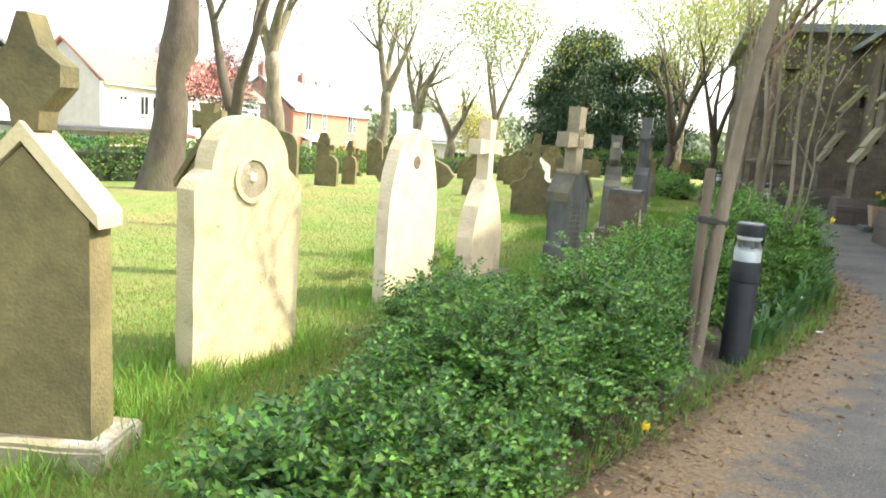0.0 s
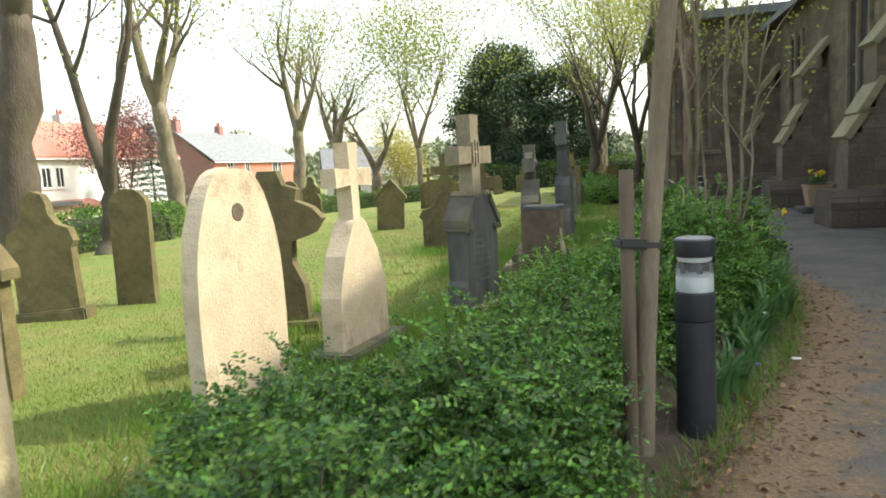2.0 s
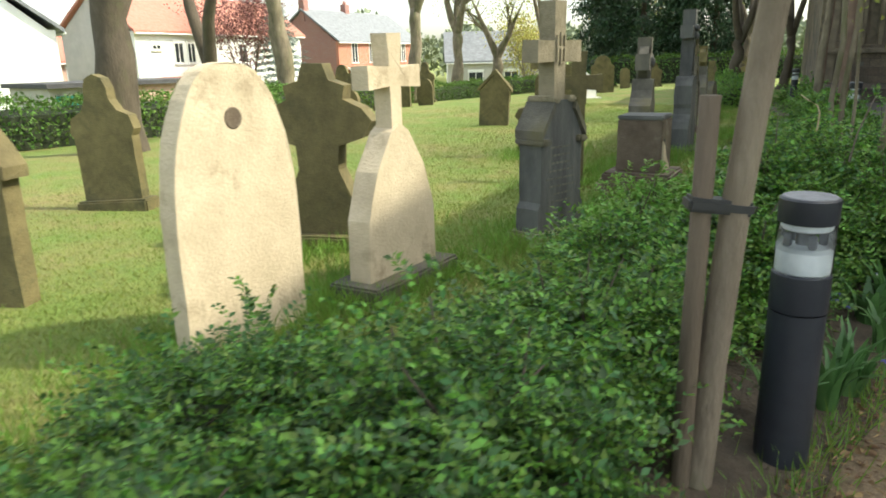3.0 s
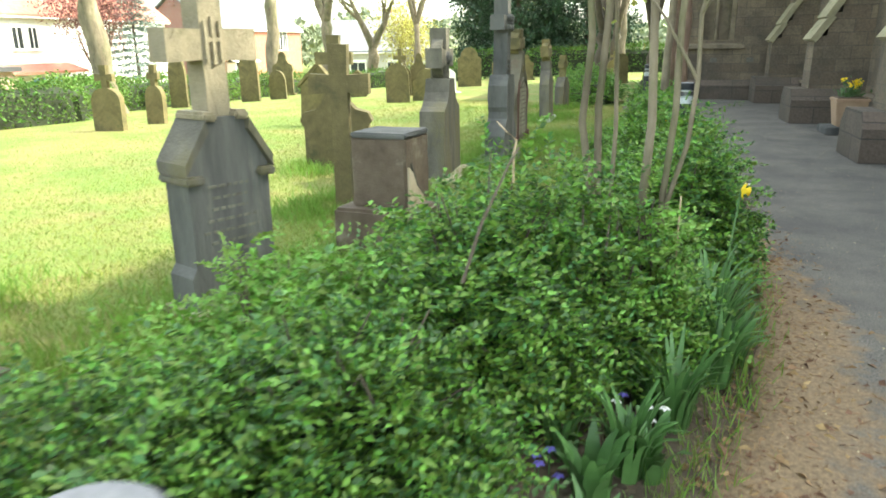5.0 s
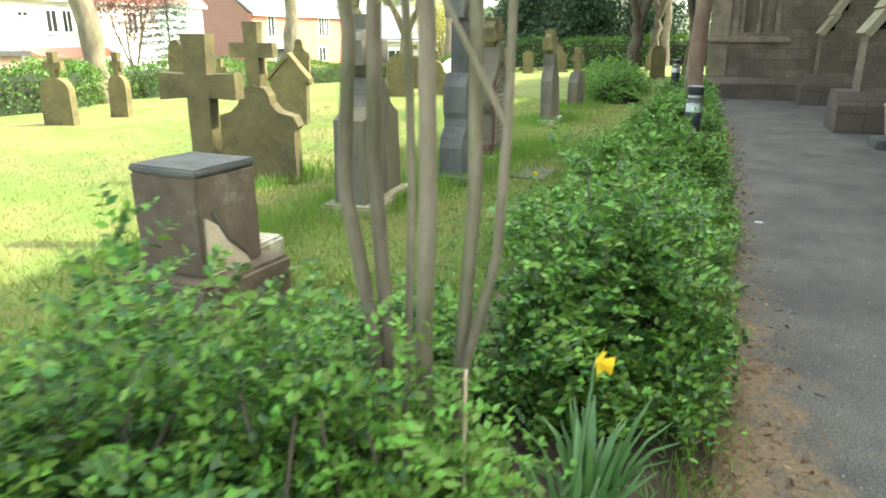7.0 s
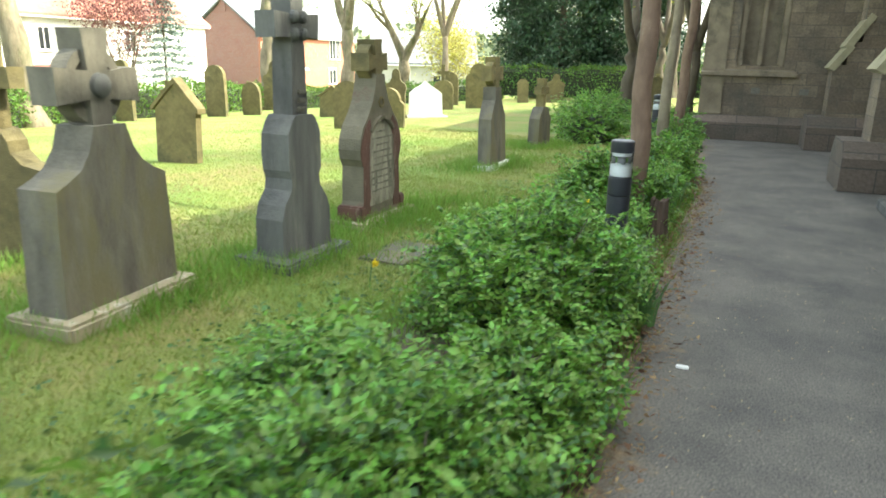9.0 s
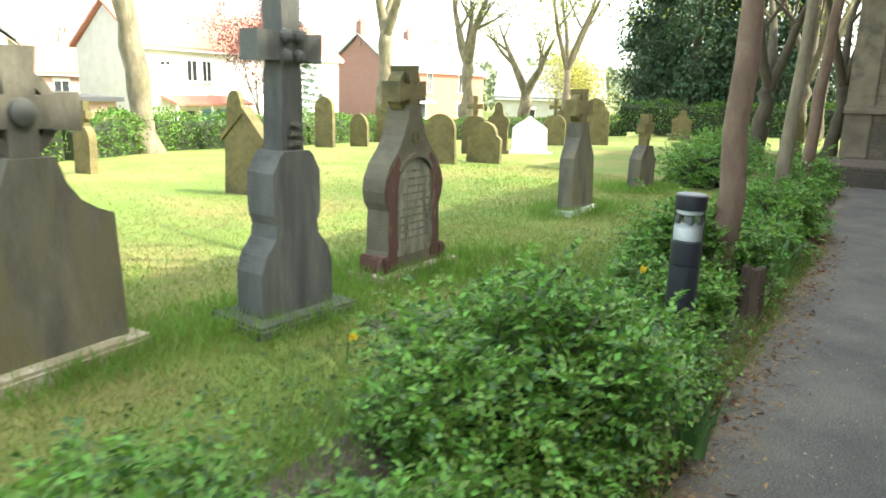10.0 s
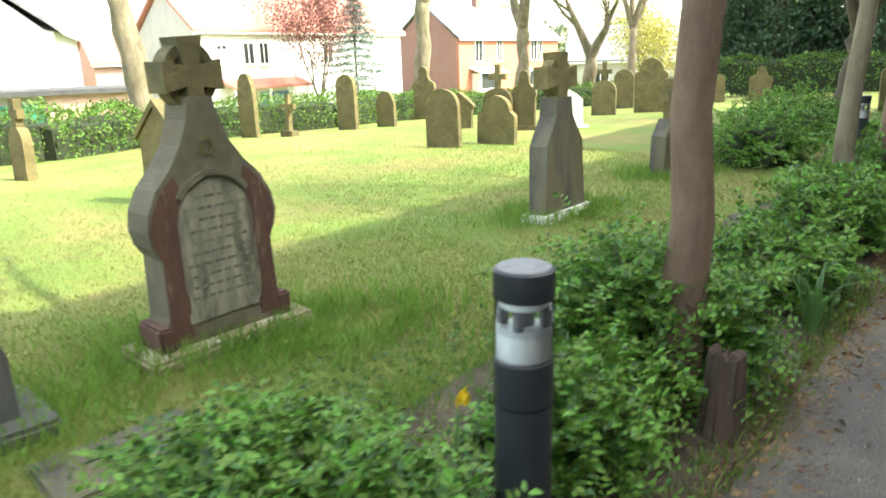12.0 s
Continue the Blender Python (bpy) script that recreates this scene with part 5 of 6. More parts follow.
def stem_cluster():
    """The many-stemmed young tree growing out of the shrubs."""
    t = thing("multi_stem_tree", "slim many-stemmed young tree with pale bare stems", "tree", pose(-0.72, 9.02, -0.03))
    rr = random.Random(5)
    stems = [((-0.17, 0.06), (-0.24, -0.12), 3.4, 0.020), ((-0.14, 0.10), (-0.06, -0.06), 3.6, 0.020), ((-0.10, 0.14), (-0.10, 0.12), 3.3, 0.012), ((0.13, -0.06), (-0.04, 0.06), 3.5, 0.021), ((0.20, -0.02), (0.10, 0.16), 3.6, 0.016), ((0.19, -0.06), (0.34, 0.20), 2.4, 0.012)]
    g = np.random.default_rng(5)
    tips = []
    for (bx, by), (tx, ty), h, r in stems:
        tx, ty = tx * 0.62, ty * 0.62
        pts, rad = [], []
        for k in range(10):
            s = k / 9
            pts.append(Vector((bx + tx * s ** 1.3 + rr.uniform(-0.026, 0.026), by + ty * s ** 1.3 + rr.uniform(-0.026, 0.026), h * s)))
            rad.append(r * 0.98 * (1.15 - 0.55 * s))
        b = tube(pts, rad, 8, 0.12, None, rr)
        for k in (5, 6, 7, 8):
            a = rr.uniform(0, 6.28)
            q = pts[k]
            e = q + Vector((math.cos(a) * 0.3, math.sin(a) * 0.3, 0.45))
            tube([q, q.lerp(e, 0.5) + Vector((0, 0, 0.03)), e], [0.009, 0.006, 0.003], 5, 0, b)
            tips.append(e)
        part("stem", b, M["bark_pale"], t)
    tp = np.array([list(p) for p in tips])
    P = tp[g.integers(0, len(tp), 900)] + g.normal(0, 0.14, (900, 3))
    put_mesh("crown", leaf_mesh("crown", P, g.normal(size=P.shape), 0.04, 0.026, rng=g), M["leaf_spring"], t, kind="stuff")


stem_cluster()


def sapling():
    t = thing("staked_young_tree", "young tree leaning beside a stake with a rubber strap", "tree", pose(-0.39, 5.86, -0.04))
    rr = random.Random(3)
    pts = [Vector(p) for p in ((0.0, 0, 0), (0.02, 0.005, 0.5), (0.05, 0.01, 1.0), (0.09, 0.02, 1.5), (0.14, 0.03, 2.0), (0.24, 0.04, 2.6), (0.30, 0.05, 3.2), (0.33, 0.1, 4.0))]
    b = tube(pts, [0.055, 0.048, 0.045, 0.043, 0.042, 0.036, 0.028, 0.015], 12, 0.05, None, rr)
    part("trunk", b, M["bark"], t)
    c = bmesh.new()
    tips = []
    for k, a in ((4, 0.3), (5, 2.2), (5, 4.0), (6, 1.2), (6, 5.0), (7, 3.1)):
        limb(c, pts[k].copy(), Vector((math.cos(a) * 0.7, math.sin(a) * 0.7, 0.9)), 0.9, 0.02, 0.004, 1, rr, tips, seg=5)
    part("branchwork", c, M["bark_red"], t)
    g = np.random.default_rng(9)
    tp = np.array([list(p) for p, _ in tips])
    P = tp[g.integers(0, len(tp), 1400)] + g.normal(0, 0.2, (1400, 3))
    P = P[P[:, 2] > 2.0]
    put_mesh("crown", leaf_mesh("crown", P, g.normal(size=P.shape), 0.045, 0.03, rng=g), M["leaf_spring"], t, kind="stuff")
    s = thing("tree_stake", "rough dark wooden tree stake with a black strap", "stake", pose(-0.42, 5.80, -0.04))
    part("post", tube([(0, 0, 0), (0.0, 0.005, 0.7), (0.005, 0.0, 1.36)], [0.034, 0.033, 0.032], 9, 0.06, None, rr), M["stake"], s)
    part("strap", oriented(pose(0.04, 0.035, 1.03, 0, 6, 40), boxm(-0.10, -0.045, -0.022, 0.10, 0.045, 0.022, 0.01)), M["rubber"], s, "black rubber tie strap")


sapling()
tree("path_tree", "straight reddish-barked young tree rising from the shrubs", -2.71, 16.32, 3.6, 0.185, 21, M["bark_red"], 7.5, M["leaf_spring"], 2500, 0.07, (0.02, 0.05), 3, 0.5, burls=False)
tree("path_tree", "slim grey-barked tree by the path", -4.12, 19.95, 3.4, 0.16, 22, M["bark_pale"], 7.0, M["leaf_spring"], 2200, 0.07, (0.05, 0.1), 3, 0.5, burls=False)
tree("path_tree", "slim grey-barked tree by the church corner", -4.5, 21.4, 3.4, 0.17, 23, M["bark_red"], 7.0, M["leaf_spring"], 2200, 0.07, (0.1, 0.1), 3, 0.5, burls=False)
tree("pollard_tree", "pale knobbly tree trunk at the hedge", -18.3, 16.55, 4.2, 0.58, 24, M["bark_pale"], 10, M["leaf_spring"], 2500, 0.12, (-0.1, -0.3), 3, 0.7)
tree("pollard_tree", "pale knobbly tree trunk at the hedge", -22.85, 26.4, 4.2, 0.60, 25, M["bark_pale"], 10, M["leaf_spring"], 3000, 0.12, (0.1, 0.2), 3, 0.7)
tree("pollard_tree", "pale knobbly tree trunk at the hedge", -27.7, 34.6, 4.6, 0.72, 26, M["bark_pale"], 10, M["leaf_spring"], 3000, 0.12, (0.2, -0.1), 3, 0.7)
tree("pollard_tree", "pale forked tree trunk at the hedge", -29.6, 40.5, 3.6, 0.78, 27, M["bark_pale"], 9, M["leaf_spring"], 3000, 0.12, (0.1, 0.2), 2, 0.7)
tree("mature_tree", "thick dark tree trunk beside the graves", -11.5, 8.55, 4.4, 0.72, 28, M["bark_dark"], 11, M["leaf_spring"], 5000, 0.12, (0.2, 0.2), 3, 0.9)
tree("forked_tree", "dark forked tree among the graves", -13.2, 11.05, 1.5, 0.40, 29, M["bark_dark"], 9, M["leaf_spring"], 4000, 0.11, (0.1, 0.1), 2, 0.8)
tree("bare_tree", "dark twisting bare tree behind the church path", -9.9, 30.2, 1.9, 0.42, 30, M["bark_dark"], 8, M["leaf_spring"], 2500, 0.09, (0.1, 0.1), 3, 0.7)
tree("bare_tree", "dark twisting bare tree behind the church path", -8.5, 31.5, 2.0, 0.36, 31, M["bark_dark"], 8, M["leaf_spring"], 2500, 0.09, (0.1, 0.1), 3, 0.7)
tree("bare_tree", "dark bare tree beyond the church corner", -12.5, 38.0, 2.4, 0.40, 32, M["bark_dark"], 9, M["leaf_spring"], 4000, 0.1, (0.1, 0.1), 3, 0.9)
def evergreen(x, y, rx, h, seed, label, leaves=26000):
    """A dense dark crown of many drooping clumps down to near the ground."""
    t = thing("evergreen_tree", label, "tree", pose(x, y, ground_z(x, y) - 0.05))
    part("trunk", tube([(0, 0, 0), (0.1, 0, h * 0.4), (0.1, 0.1, h * 0.85)], [0.26, 0.18, 0.05], 10, 0.1, None, random.Random(seed)), M["bark_dark"], t)
    g = np.random.default_rng(seed)
    n = 130
    a, s_ = g.uniform(0, 2 * math.pi, n), g.uniform(0.06, 1.0, n)
    r = rx * np.sqrt(np.clip(1 - (s_ - 0.4) ** 2 / 0.40, 0.02, 1)) * g.uniform(0.45, 1.05, n)
    C = np.stack([np.cos(a) * r, np.sin(a) * r, s_ * h], 1)
    P = C[g.integers(0, n, leaves)] + g.normal(0, 1, (leaves, 3)) * np.array([0.50, 0.50, 0.34]) * rx / 3
    P = P[P[:, 2] > 0.3]
    put_mesh("crown", leaf_mesh("crown", P, g.normal(size=P.shape) + np.array([0, 0, -0.7]), 0.22, 0.13, rng=g), M["leaf_ever"], t, kind="stuff")


evergreen(-21.3, 44.5, 3.0, 9.5, 33, "large dark evergreen tree with dense foliage")
evergreen(-17.2, 45.5, 2.6, 7.5, 34, "dark evergreen holly with dense foliage", 20000)
evergreen(-24.5, 47.0, 2.4, 8.0, 41, "dark evergreen yew with dense foliage", 16000)
tree("copper_tree", "small copper-leaved tree in a garden", -44.3, 31.0, 0.9, 0.25, 35, M["bark_dark"], 7.6, M["leaf_purple"], 8000, 0.15, (0, 0), 4, 0.42, 2, base_z=-2.25)
tree("spring_tree", "tall tree with light yellow-green spring leaves", -24.0, 38.0, 3.5, 0.4, 36, M["bark"], 12, M["leaf_spring"], 9000, 0.16, (0, 0), 4, 1.1, 2)
tree("spring_tree", "tall tree with light yellow-green spring leaves", -14.0, 43.0, 3.5, 0.4, 37, M["bark"], 12, M["leaf_spring"], 9000, 0.16, (0, 0), 4, 1.1, 2)
tree("spring_tree", "tall tree with light yellow-green spring leaves", -9.5, 48.0, 3.0, 0.4, 38, M["bark"], 11, M["leaf_spring"], 9000, 0.16, (0, 0), 4, 1.1, 2)
tree("yellow_tree", "rounded yellow-leaved garden tree", -34.0, 50.0, 1.4, 0.25, 39, M["bark"], 5.2, M["leaf_yellow"], 5000, 0.18, (0, 0), 5, 0.7, 2, base_z=-2.25)
tree("spring_tree", "roadside tree with light spring leaves", -30.0, 60.0, 3.0, 0.4, 40, M["bark"], 11, M["leaf_spring"], 8000, 0.2, (0, 0), 4, 1.2, 2, base_z=-2.25)


def spruce(x, y, z0, h):
    t = thing("blue_spruce", "grey-blue spruce with drooping tiers of needles", "tree", pose(x, y, z0))
    part("trunk", tube([(0, 0, 0), (0, 0, h * 0.5), (0, 0, h)], [0.14, 0.08, 0.02], 8), M["bark_dark"], t)
    g = np.random.default_rng(8)
    P, D = [], []
    for k in range(16):
        s = k / 15
        z = h * (0.12 + 0.86 * s)
        reach = (1 - s) ** 0.7 * h * 0.36 + 0.15
        for j in range(10):
            a = 2 * math.pi * j / 10 + g.uniform(0, 1)
            n = 60
            u = g.uniform(0.1, 1, n) * reach * g.uniform(0.75, 1.15)
            c, d = np.cos(a), np.sin(a)
            P.append(np.stack([c * u + g.normal(0, 0.14, n), d * u + g.normal(0, 0.14, n), z - 0.25 * u / max(reach, 0.2) + g.normal(0, 0.07, n)], 1))
            D.append(np.stack([np.full(n, c), np.full(n, d), np.full(n, -0.3)], 1) + g.normal(0, 0.6, (n, 3)))
    put_mesh("needles", leaf_mesh("needles", np.concatenate(P), np.concatenate(D), 0.24, 0.07, rng=g), M["leaf_spruce"], t, kind="stuff")


spruce(-45.0, 34.0, -2.25, 8.0)


def long_hedge(points, width, height, seed, n_per_m=900, leaf=0.09):
    t = thing("boundary_hedge", "long clipped boundary hedge in fresh green leaf", "hedge", Matrix.Identity(4))
    g = np.random.default_rng(seed)
    P, D = [], []
    cores = []
    for (xa, ya), (xb, yb) in zip(points, points[1:]):
        L = math.hypot(xb - xa, yb - ya)
        n = int(L * n_per_m)
        s = g.uniform(0, 1, n)
        a = g.uniform(0, math.pi, n)
        wob = np.array([1 + 0.25 * noise.noise(Vector((k * L * 0.8, seed, q))) for k, q in zip(s, a)])
        nx, ny = -(yb - ya) / L, (xb - xa) / L
        off = np.cos(a) * width / 2 * wob
        zz = np.sin(a) ** 0.45 * height * wob
        zz = np.where(g.random(n) < 0.4, zz * g.uniform(0, 1, n), zz)
        X = xa + (xb - xa) * s + nx * off
        Y = ya + (yb - ya) * s + ny * off
        gz = np.array([ground_z(px, py) for px, py in zip(X, Y)])
        P.append(np.stack([X, Y, gz + zz], 1) + g.normal(0, 0.05, (n, 3)))
        D.append(g.normal(size=(n, 3)) + np.stack([nx * np.sign(off), ny * np.sign(off), np.full(n, 0.4)], 1))
        z0 = ground_z((xa + xb) / 2, (ya + yb) / 2)
        ang = math.atan2(yb - ya, xb - xa)
        # near-black core paints the shade between the hedge leaves
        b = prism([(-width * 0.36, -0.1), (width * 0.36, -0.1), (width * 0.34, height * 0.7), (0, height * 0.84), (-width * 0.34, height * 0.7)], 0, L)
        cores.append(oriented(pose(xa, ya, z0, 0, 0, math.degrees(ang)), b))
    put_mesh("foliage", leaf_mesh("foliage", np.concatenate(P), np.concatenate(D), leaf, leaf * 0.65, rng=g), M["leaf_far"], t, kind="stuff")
    part("twig_core", join(*cores), M["inner_shade"], t)


long_hedge([(-14.6, 2), (-15.2, 10), (-16.3, 14.2), (-19.7, 17.2), (-20.4, 19.5), (-20.9, 22), (-23.4, 26.2), (-24.3, 32), (-22, 40)], 1.2, 0.95, 51)
long_hedge([(-22, 40), (-8, 47), (2, 52)], 1.4, 1.5, 52, 500, 0.14)


# ---- plants in the bed ----
def strap_clump(x, y, n, length, seed, width=0.03, name="daffodil_clump", label="clump of arching green strap leaves at the path edge", z=None):
    """Arching strap leaves as bent ribbons."""
    rr = random.Random(seed)
    z0 = ground_z(x, y) + 0.03 if z is None else z
    t = thing(name, label, "plant", pose(x, y, z0), "plants in the bed")
    for _ in range(n):
        b = bmesh.new()
        a = rr.uniform(0, 6.28)
        d = Vector((math.cos(a), math.sin(a), 0))
        s = Vector((-d.y, d.x, 0))
        L = length * rr.uniform(0.6, 1.15)
        curl = rr.uniform(0.5, 1.9)
        p = d * rr.uniform(0, 0.07)
        prev = None
        for k in range(6):
            f = k / 5
            ang = 1.45 - curl * f * f
            q = p.copy()
            w = width * rr.uniform(0.8, 1.1) * (1 - 0.8 * f ** 3) / 2
            ring = (b.verts.new(q - s * w), b.verts.new(q + Vector((0, 0, -0.003))), b.verts.new(q + s * w))
            if prev:
                for i in range(2):
                    fc = b.faces.new((prev[i], prev[i + 1], ring[i + 1], ring[i]))
                    fc.smooth = True
            prev = ring
            p = p + (d * math.cos(ang) + Vector((0, 0, math.sin(ang)))) * (L / 5)
        part("leaf", b, M["strap_leaf"], t)
    return t


for k, (x, y, n, L) in enumerate([(-0.42, 8.85, 60, 0.44), (-0.30, 9.2, 70, 0.46), (-0.42, 9.5, 46, 0.42), (-0.20, 8.95, 50, 0.38), (-0.24, 8.45, 46, 0.38), (-0.28, 8.05, 40, 0.34), (-0.50, 8.0, 18, 0.28), (-0.18, 7.55, 18, 0.24), (-0.95, 12.05, 16, 0.3), (-1.75, 13.4, 22, 0.32), (-1.55, 14.2, 20, 0.32), (-2.05, 14.85, 14, 0.3), (-1.9, 14.55, 16, 0.34), (-2.55, 16.55, 18, 0.36), (-2.2, 13.25, 10, 0.3), (-2.85, 17.6, 22, 0.36), (-3.25, 18.3, 20, 0.34), (-0.22, 6.75, 30, 0.30), (-0.20, 7.05, 26, 0.28), (-0.35, 5.3, 18, 0.26), (-1.95, 8.85, 20, 0.32), (-2.05, 9.3, 18, 0.3), (-0.3, 6.45, 22, 0.3)]):
    strap_clump(x, y, n, L, 100 + k)
for k, (x, y) in enumerate([(-0.30, 8.84), (-0.36, 8.5), (-0.26, 9.42), (-0.28, 8.65), (-0.20, 9.15), (-0.32, 7.85), (-0.22, 8.1), (-0.52, 8.55), (-0.26, 9.0), (-0.2, 6.95), (-0.4, 9.3)]):
    strap_clump(x, y, 26, 0.22, 300 + k, 0.055, "broad_leaf_plant", "low rosette of broad green leaves at the bed edge")


def daffodil(x, y, z, lean, seed):
    t = thing("daffodil", "yellow daffodil bloom on a thin green stalk", "flower", pose(x, y, ground_z(x, y) + 0.02), "daffodils")
    h = z - ground_z(x, y) - 0.02
    part("stalk", tube([(0, 0, 0), (lean[0] * 0.4, lean[1] * 0.4, h * 0.6), (lean[0], lean[1], h)], [0.006, 0.005, 0.004], 6), M["strap_leaf"], t)
    b = bmesh.new()
    for k in range(6):
        a = k * math.pi / 3
        u = Vector((0.35, math.cos(a), math.sin(a))).normalized()
        s = u.cross(Vector((1, 0, 0))).normalized()
        c = [b.verts.new(v) for v in (Vector((0, 0, 0)), u * 0.022 + s * 0.014, u * 0.045, u * 0.022 - s * 0.014)]
        b.faces.new(c)
    part("petals", oriented(pose(lean[0], lean[1], h, 0, 10, 25), b), M["petal_yellow"], t)
    part("trumpet", oriented(pose(lean[0], lean[1], h, 0, 100, 25), lathe([(0.010, 0.0), (0.013, 0.022), (0.020, 0.034), (0.012, 0.030)], 12)), M["petal_yellow"], t)


daffodil(-0.24, 9.0, 0.86, (0.04, 0.02), 1)
daffodil(-2.50, 15.02, 0.50, (0.02, 0.01), 2)
daffodil(-2.25, 13.75, 0.36, (0.02, 0.02), 3)
daffodil(-3.1, 13.4, 0.22, (0.01, 0.02), 4)
daffodil(-0.15, 4.35, 0.12, (0.02, 0.0), 5)


def seed_stalk(x, y, h):
    t = thing("dry_stalk", "dry pale seed stalk above the strap leaves", "plant", pose(x, y, 0.0))
    part("stalk", tube([(0, 0, 0), (0.005, 0, h * 0.6), (0.0, 0.01, h)], [0.0035, 0.003, 0.004], 6), M["straw"], t)


seed_stalk(-0.40, 8.85, 0.84)


def small_flowers(x, y, n, material, words, seed, name):
    rr = random.Random(seed)
    t = thing(name, words, "flower", pose(x, y, ground_z(x, y) + 0.02), "small flowers in the bed")
    for _ in range(n):
        px, py, h = rr.uniform(-0.09, 0.09), rr.uniform(-0.09, 0.09), rr.uniform(0.10, 0.2)
        st = part("stalk", tube([(px, py, 0), (px, py, h)], [0.003, 0.002], 5), M["strap_leaf"], t)
        b = bmesh.new()
        for k in range(5):
            a = k * 1.2566
            u = Vector((math.cos(a), math.sin(a), -0.4))
            s = Vector((-u.y, u.x, 0))
            b.faces.new([b.verts.new(v + Vector((px, py, h))) for v in (Vector((0, 0, 0)), u * 0.012 + s * 0.008, u * 0.024, u * 0.012 - s * 0.008)])
        part("bloom", b, material, t)


small_flowers(-0.55, 7.2, 7, M["petal_white"], "white bell flowers on short stalks in the bed", 1, "white_bluebell")
small_flowers(-0.32, 8.25, 4, M["petal_blue"], "violet-blue flowers low in the bed", 2, "bluebell")
small_flowers(-0.42, 7.75, 4, M["petal_blue"], "violet-blue flowers low in the bed", 3, "bluebell")
small_flowers(-0.15, 6.95, 4, M["petal_blue"], "violet-blue flowers low in the bed", 4, "bluebell")
small_flowers(-0.30, 8.22, 6, M["petal_white"], "white bell flowers on short stalks in the bed", 5, "white_bluebell")


def bent_branch(points, r, label, bark="bark_dark"):
    t = thing("dead_branch", label, "branch", pose(*points[0]))
    o = Vector(points[0])
    pts = [Vector(p) - o for p in points]
    part("wood", tube(pts, [r * (1 - 0.5 * k / (len(pts) - 1)) for k in range(len(pts))], 7, 0.15), M[bark], t)


bent_branch([(-0.34, 7.12, 0.97), (-0.34, 7.19, 1.08), (-0.32, 7.27, 1.20), (-0.31, 7.30, 1.24)], 0.0045, "bare grey branch rising through the shrub")
bent_branch([(-0.73, 8.02, 1.0), (-0.72, 8.0, 1.10), (-0.76, 8.09, 1.135), (-0.82, 8.12, 1.16), (-0.87, 8.14, 1.19)], 0.005, "pale thin bent twig above the shrubs", "straw")


def stump(x, y):
    t = thing("tree_stump", "rotting brown tree stump beside the path", "stump", pose(x, y, -0.04))
    rr = random.Random(4)
    b = bmesh.new()
    rings = []
    for k, (r, z) in enumerate(((0.115, 0), (0.09, 0.08), (0.078, 0.2), (0.074, 0.31), (0.070, 0.38), (0.04, 0.37), (0.015, 0.34))):
        rings.append([b.verts.new((r * math.cos(2 * math.pi * i / 22) * (1 + 0.18 * math.sin(i * 2.3) * (1 if k < 5 else 0)), r * math.sin(2 * math.pi * i / 22) * (1 + 0.15 * math.cos(i * 3.1)), z + (rr.uniform(-0.03, 0.03) if 2 < k < 5 else 0))) for i in range(22)])
    for a, c in zip(rings, rings[1:]):
        for i in range(22):
            j = (i + 1) % 22
            b.faces.new((a[i], a[j], c[j], c[i]))
    b.faces.new(rings[-1])
    part("wood", finish(b), M["rot_wood"], t)


stump(-2.43, 16.28)


def planter():
    p = ch(-1.55, 0.62)
    s = thing("paving_slab", "dark stone slab under the planter", "slab", Matrix.Translation((p.x, p.y, 0)) @ pose(0, 0, 0, 0, 0, 18))
    part("slab", boxm(-0.36, -0.36, 0.002, 0.36, 0.36, 0.12, 0.015), M["stone_dark"], s)
    t = thing("planter", "square tapered terracotta planter with yellow flowers", "planter", Matrix.Translation((p.x, p.y, 0.122)) @ pose(0, 0, 0, 0, 0, 18))
    part("pot", boxm(-0.18, -0.18, 0, 0.18, 0.18, 0.40, 0.012, 1.3), M["terracotta"], t)
    part("rim", boxm(-0.25, -0.25, 0.40, 0.25, 0.25, 0.45, 0.012), M["terracotta"], t)
    part("soil", boxm(-0.21, -0.21, 0.45, 0.21, 0.21, 0.462), M["soil"], t)
    rr = random.Random(6)
    b, c = bmesh.new(), []
    g = np.random.default_rng(6)
    for _ in range(9):
        x, y, h = rr.uniform(-0.14, 0.14), rr.uniform(-0.14, 0.14), rr.uniform(0.55, 0.75)
        tube([(x * 0.6, y * 0.6, 0.45), (x, y, h)], [0.005, 0.004], 5, 0, b)
        c.append((x, y, h))
    part("stalks", b, M["strap_leaf"], t)
    P = np.array(c)[g.integers(0, 9, 110)] + g.normal(0, 0.025, (110, 3))
    put_mesh("blooms", leaf_mesh("blooms", P, g.normal(size=P.shape), 0.05, 0.035, rng=g), M["petal_yellow"], t, "bright yellow blooms", "stuff")
    P = g.normal(0, 0.08, (160, 3)) + np.array([0, 0, 0.52])
    put_mesh("leaves", leaf_mesh("leaves", P, g.normal(size=P.shape) + np.array([0, 0, 0.6]), 0.10, 0.03, rng=g), M["strap_leaf"], t, "", "stuff")


planter()


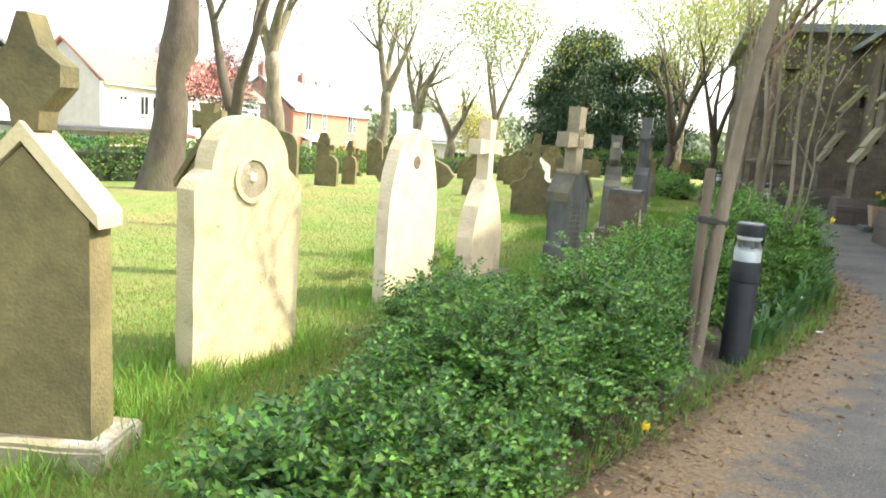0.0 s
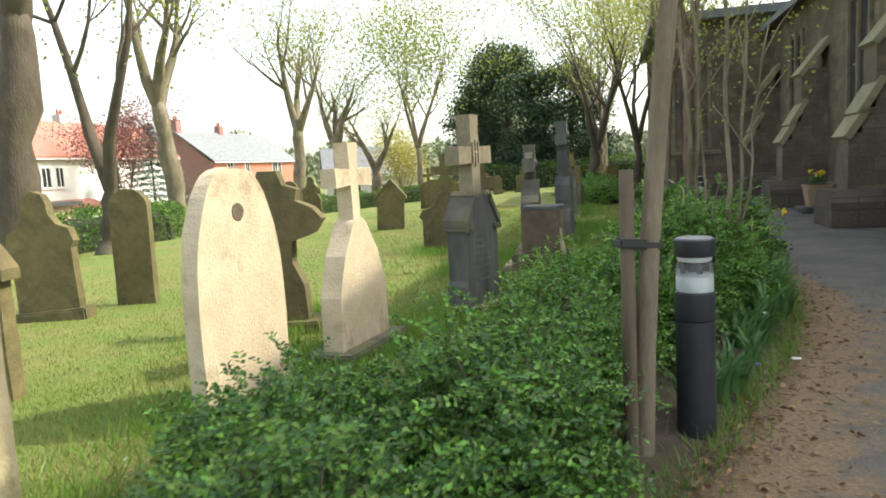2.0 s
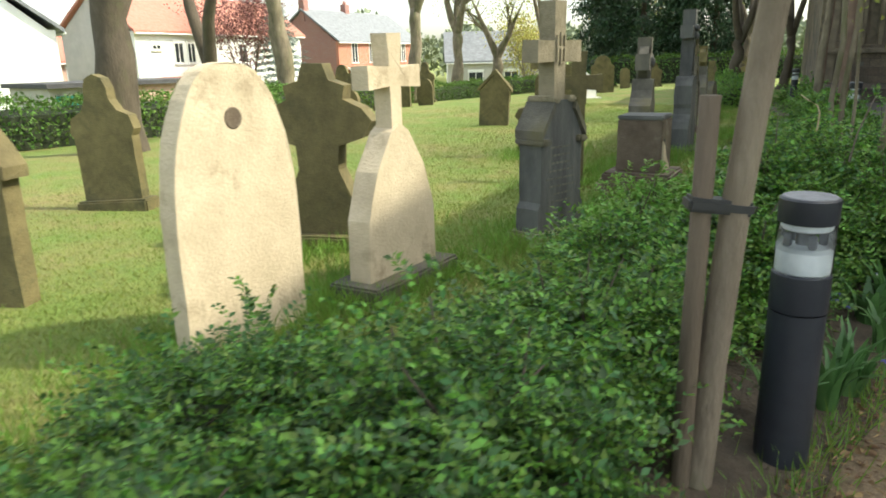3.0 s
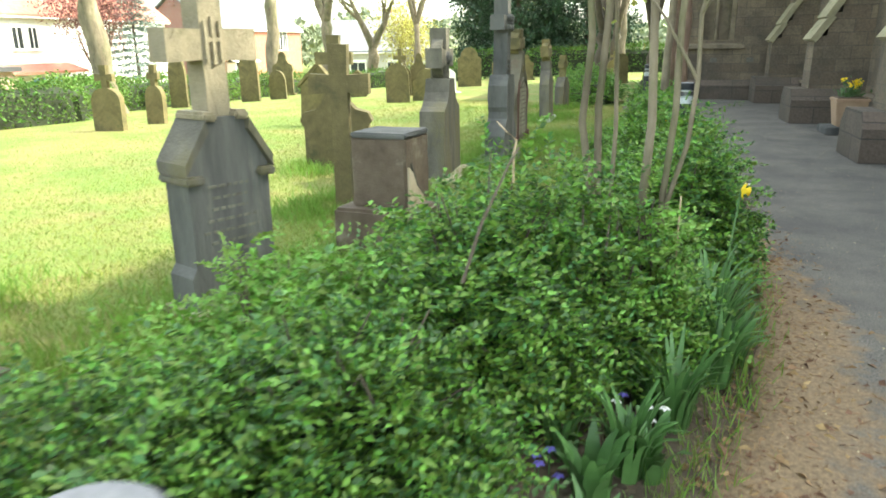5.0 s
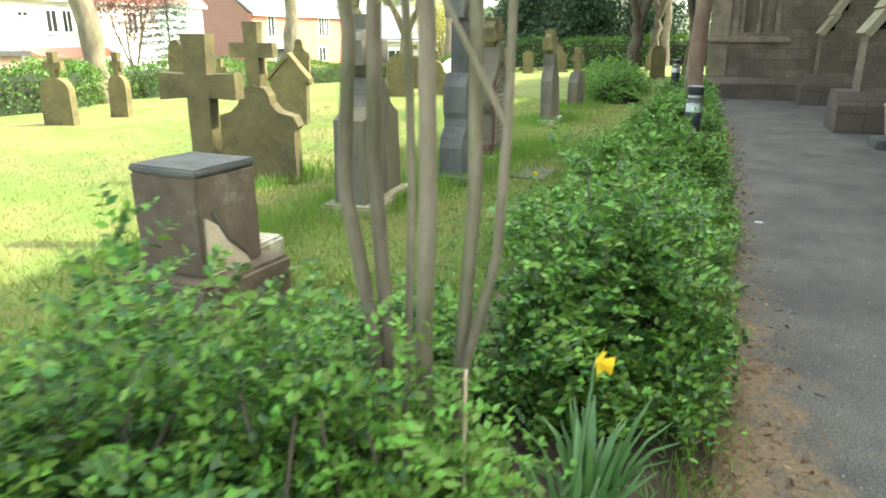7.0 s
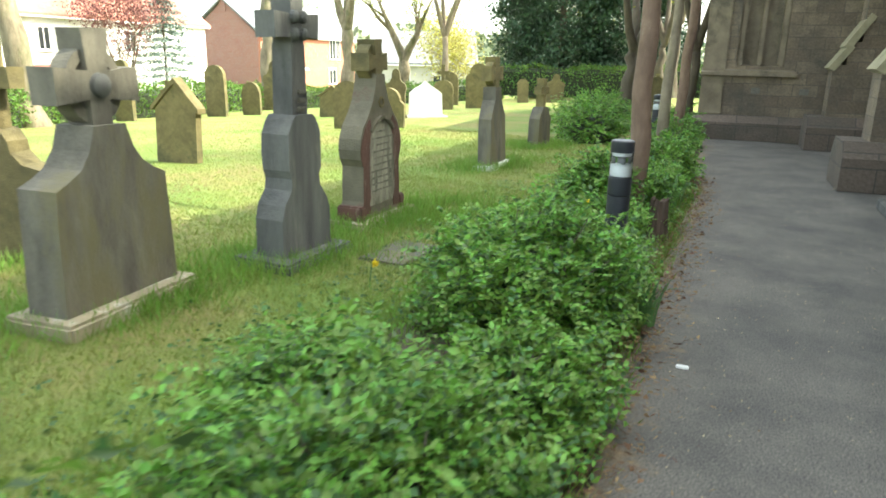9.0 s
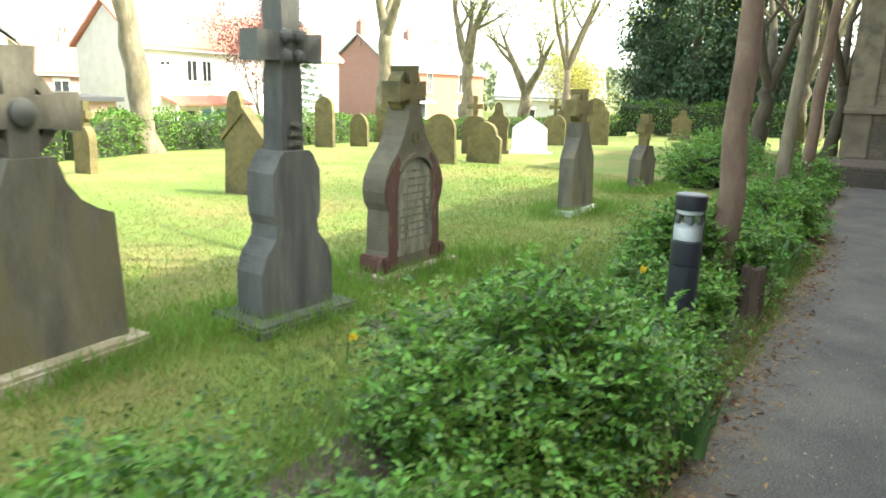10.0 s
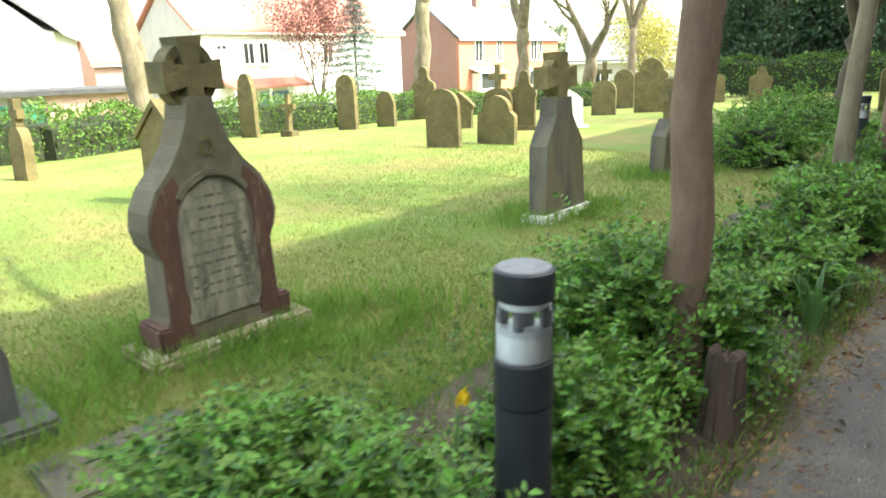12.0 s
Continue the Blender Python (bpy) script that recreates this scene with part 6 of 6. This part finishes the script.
# ---- litter on the path's edge ----
def litter():
    g = np.random.default_rng(77)
    n = 12000
    y = g.uniform(2.0, 20.0, n)
    d = np.abs(g.normal(0, 1, n)) * np.interp(y, [9.5, 12], [0.30, 0.17]) - 0.12
    x = np.array([bed_edge(v) for v in y]) + d
    gz = np.array([ground_z(a, b) + 0.035 if a < bed_edge(b) else 0.004 for a, b in zip(x, y)])
    P = np.stack([x, y, gz], 1)
    D = g.normal(size=(n, 3)) * np.array([1, 1, 0.12])
    big = g.random(n) < 0.12
    ob = put_mesh("needle_litter", leaf_mesh("needle_litter", P[~big], D[~big], 0.045, 0.006, 0.05, g), M["dead_leaf"], None, "fine brown needles and twigs littering the path edge", "stuff")
    ob["category"] = "litter"
    ob = put_mesh("dead_leaves", leaf_mesh("dead_leaves", P[big], D[big], 0.045, 0.03, 0.3, g), M["dead_leaf"], None, "curled brown dead leaves along the bed", "stuff")
    ob["category"] = "litter"
    m = 1500
    y = g.uniform(1.0, 22.0, m)
    x = np.array([bed_edge(v) for v in y]) + g.uniform(0.1, 1.9, m)
    P = np.stack([x, y, np.full(m, 0.004)], 1)
    ob = put_mesh("path_crumbs", leaf_mesh("path_crumbs", P, g.normal(size=(m, 3)) * np.array([1, 1, 0.1]), 0.011, 0.009, 0.2, g), M["straw"], None, "pale crumbs and specks scattered on the tarmac", "stuff")
    ob["category"] = "litter"


litter()
for x, y, r, words in ((-1.12, 13.75, 0.032, "white scrap of litter lying on the tarmac path"), (0.05, 7.72, 0.03, "pale round pebble at the path edge")):
    t = thing("litter_scrap", words, "litter", pose(x, y, 0.0, 0, 0, 20))
    part("scrap", boxm(-r, -r * 0.6, 0.001, r, r * 0.6, 0.012, 0.004), M["petal_white"], t)


# ---- grass ----
def grass(name, n, sampler, length, width, material, label, seed):
    g = np.random.default_rng(seed)
    P, k = sampler(g, n)
    D = np.stack([g.normal(0, 0.45, len(P)), g.normal(0, 0.45, len(P)), np.full(len(P), 1.0)], 1)
    ob = put_mesh(name, leaf_mesh(name, P, D, length * k, width, 0.1, g), material, None, label, "stuff")
    ob["category"] = "grass"


def on_ground(x, y):
    return np.stack([x, y, np.array([ground_z(a, b) - 0.004 for a, b in zip(x, y)])], 1)


def mown(g, n):
    y = g.uniform(1.5, 22, n)
    x = np.array([bed_edge(v) for v in y]) - 1.15 - np.abs(g.normal(0, 4.0, n))
    ok = x > -15
    return on_ground(x[ok], y[ok]), 1.0


STONES = [(-1.84, 2.38), (-2.26, 3.62), (-2.67, 5.5), (-2.73, 6.62), (-3.9, 6.97), (-2.66, 8.27), (-2.6, 9.62), (-3.94, 12.09), (-4.02, 13.5), (-4.54, 14.77), (-4.3, 15.4), (-5.82, 18.28), (-6.75, 20.85), (-3.88, 10.5), (-5.42, 12.05)]


def tufts(g, n):
    s = np.array(STONES)[g.integers(0, len(STONES), n)]
    a = g.uniform(0, 2 * math.pi, n)
    r = 0.22 + np.abs(g.normal(0, 0.22, n))
    x, y = s[:, 0] + np.cos(a) * r * 0.9, s[:, 1] + np.sin(a) * r * 1.6
    return on_ground(x, y), 1.0


def verge(g, n):
    y = g.uniform(1.5, 19, n)
    e = np.array([bed_edge(v) for v in y])
    x = np.where(g.random(n) < 0.75, e - np.interp(y, [1.5, 4.0, 6.0], [0.55, 0.8, 1.2]) + g.normal(0, 0.25, n), e - 0.08 + g.normal(0, 0.07, n))
    return on_ground(x, y), 1.0


def shaded_lawn(g, n):
    y = g.uniform(1.5, 17, n)
    x = np.array([bed_edge(v) for v in y]) - 1.0 - g.uniform(0, 1.0, n) ** 1.4 * 3.0
    return on_ground(x, y), 1.0


grass("lawn_grass", 150000, mown, 0.038, 0.007, M["grass_mown"], "short mown yellow-green lawn grass", 1)
grass("lawn_grass_near", 70000, shaded_lawn, 0.042, 0.006, M["grass_moss"], "short mossy olive lawn grass by the bed", 2)
grass("grass_tufts", 30000, tufts, 0.15, 0.007, M["grass_blade"], "longer uncut grass round the gravestones", 3)
def weeds(g, n):
    y = g.uniform(3, 18, n)
    x = np.array([bed_edge(v) for v in y]) - 1.25 - np.abs(g.normal(0, 0.5, n))
    return on_ground(x, y) + np.array([0, 0, 0.012]), 1.0


def weed_leaves():
    g = np.random.default_rng(15)
    P, _ = weeds(g, 2600)
    P = np.repeat(P, 3, 0) + g.normal(0, 0.018, (7800, 3)) * np.array([1, 1, 0.3])
    ob = put_mesh("lawn_weeds", leaf_mesh("lawn_weeds", P, g.normal(size=P.shape) * np.array([1, 1, 0.25]), 0.035, 0.024, 0.15, g, 1.5), M["strap_leaf"], None, "low broad-leaved weeds scattered in the lawn", "stuff")
    ob["category"] = "weeds"


weed_leaves()
grass("verge_grass", 22000, verge, 0.13, 0.006, M["grass_blade"], "longer grass along the bed and path edge", 4)


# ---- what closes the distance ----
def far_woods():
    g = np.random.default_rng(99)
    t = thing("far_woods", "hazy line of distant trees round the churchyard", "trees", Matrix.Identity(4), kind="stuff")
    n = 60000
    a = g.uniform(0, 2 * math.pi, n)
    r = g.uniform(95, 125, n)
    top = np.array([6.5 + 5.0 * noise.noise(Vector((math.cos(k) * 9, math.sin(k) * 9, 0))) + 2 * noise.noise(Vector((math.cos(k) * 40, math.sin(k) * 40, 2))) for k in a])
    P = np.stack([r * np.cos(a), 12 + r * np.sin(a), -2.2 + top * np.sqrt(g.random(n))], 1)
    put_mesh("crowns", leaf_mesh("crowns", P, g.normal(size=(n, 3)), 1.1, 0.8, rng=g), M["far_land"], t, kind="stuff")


far_woods()
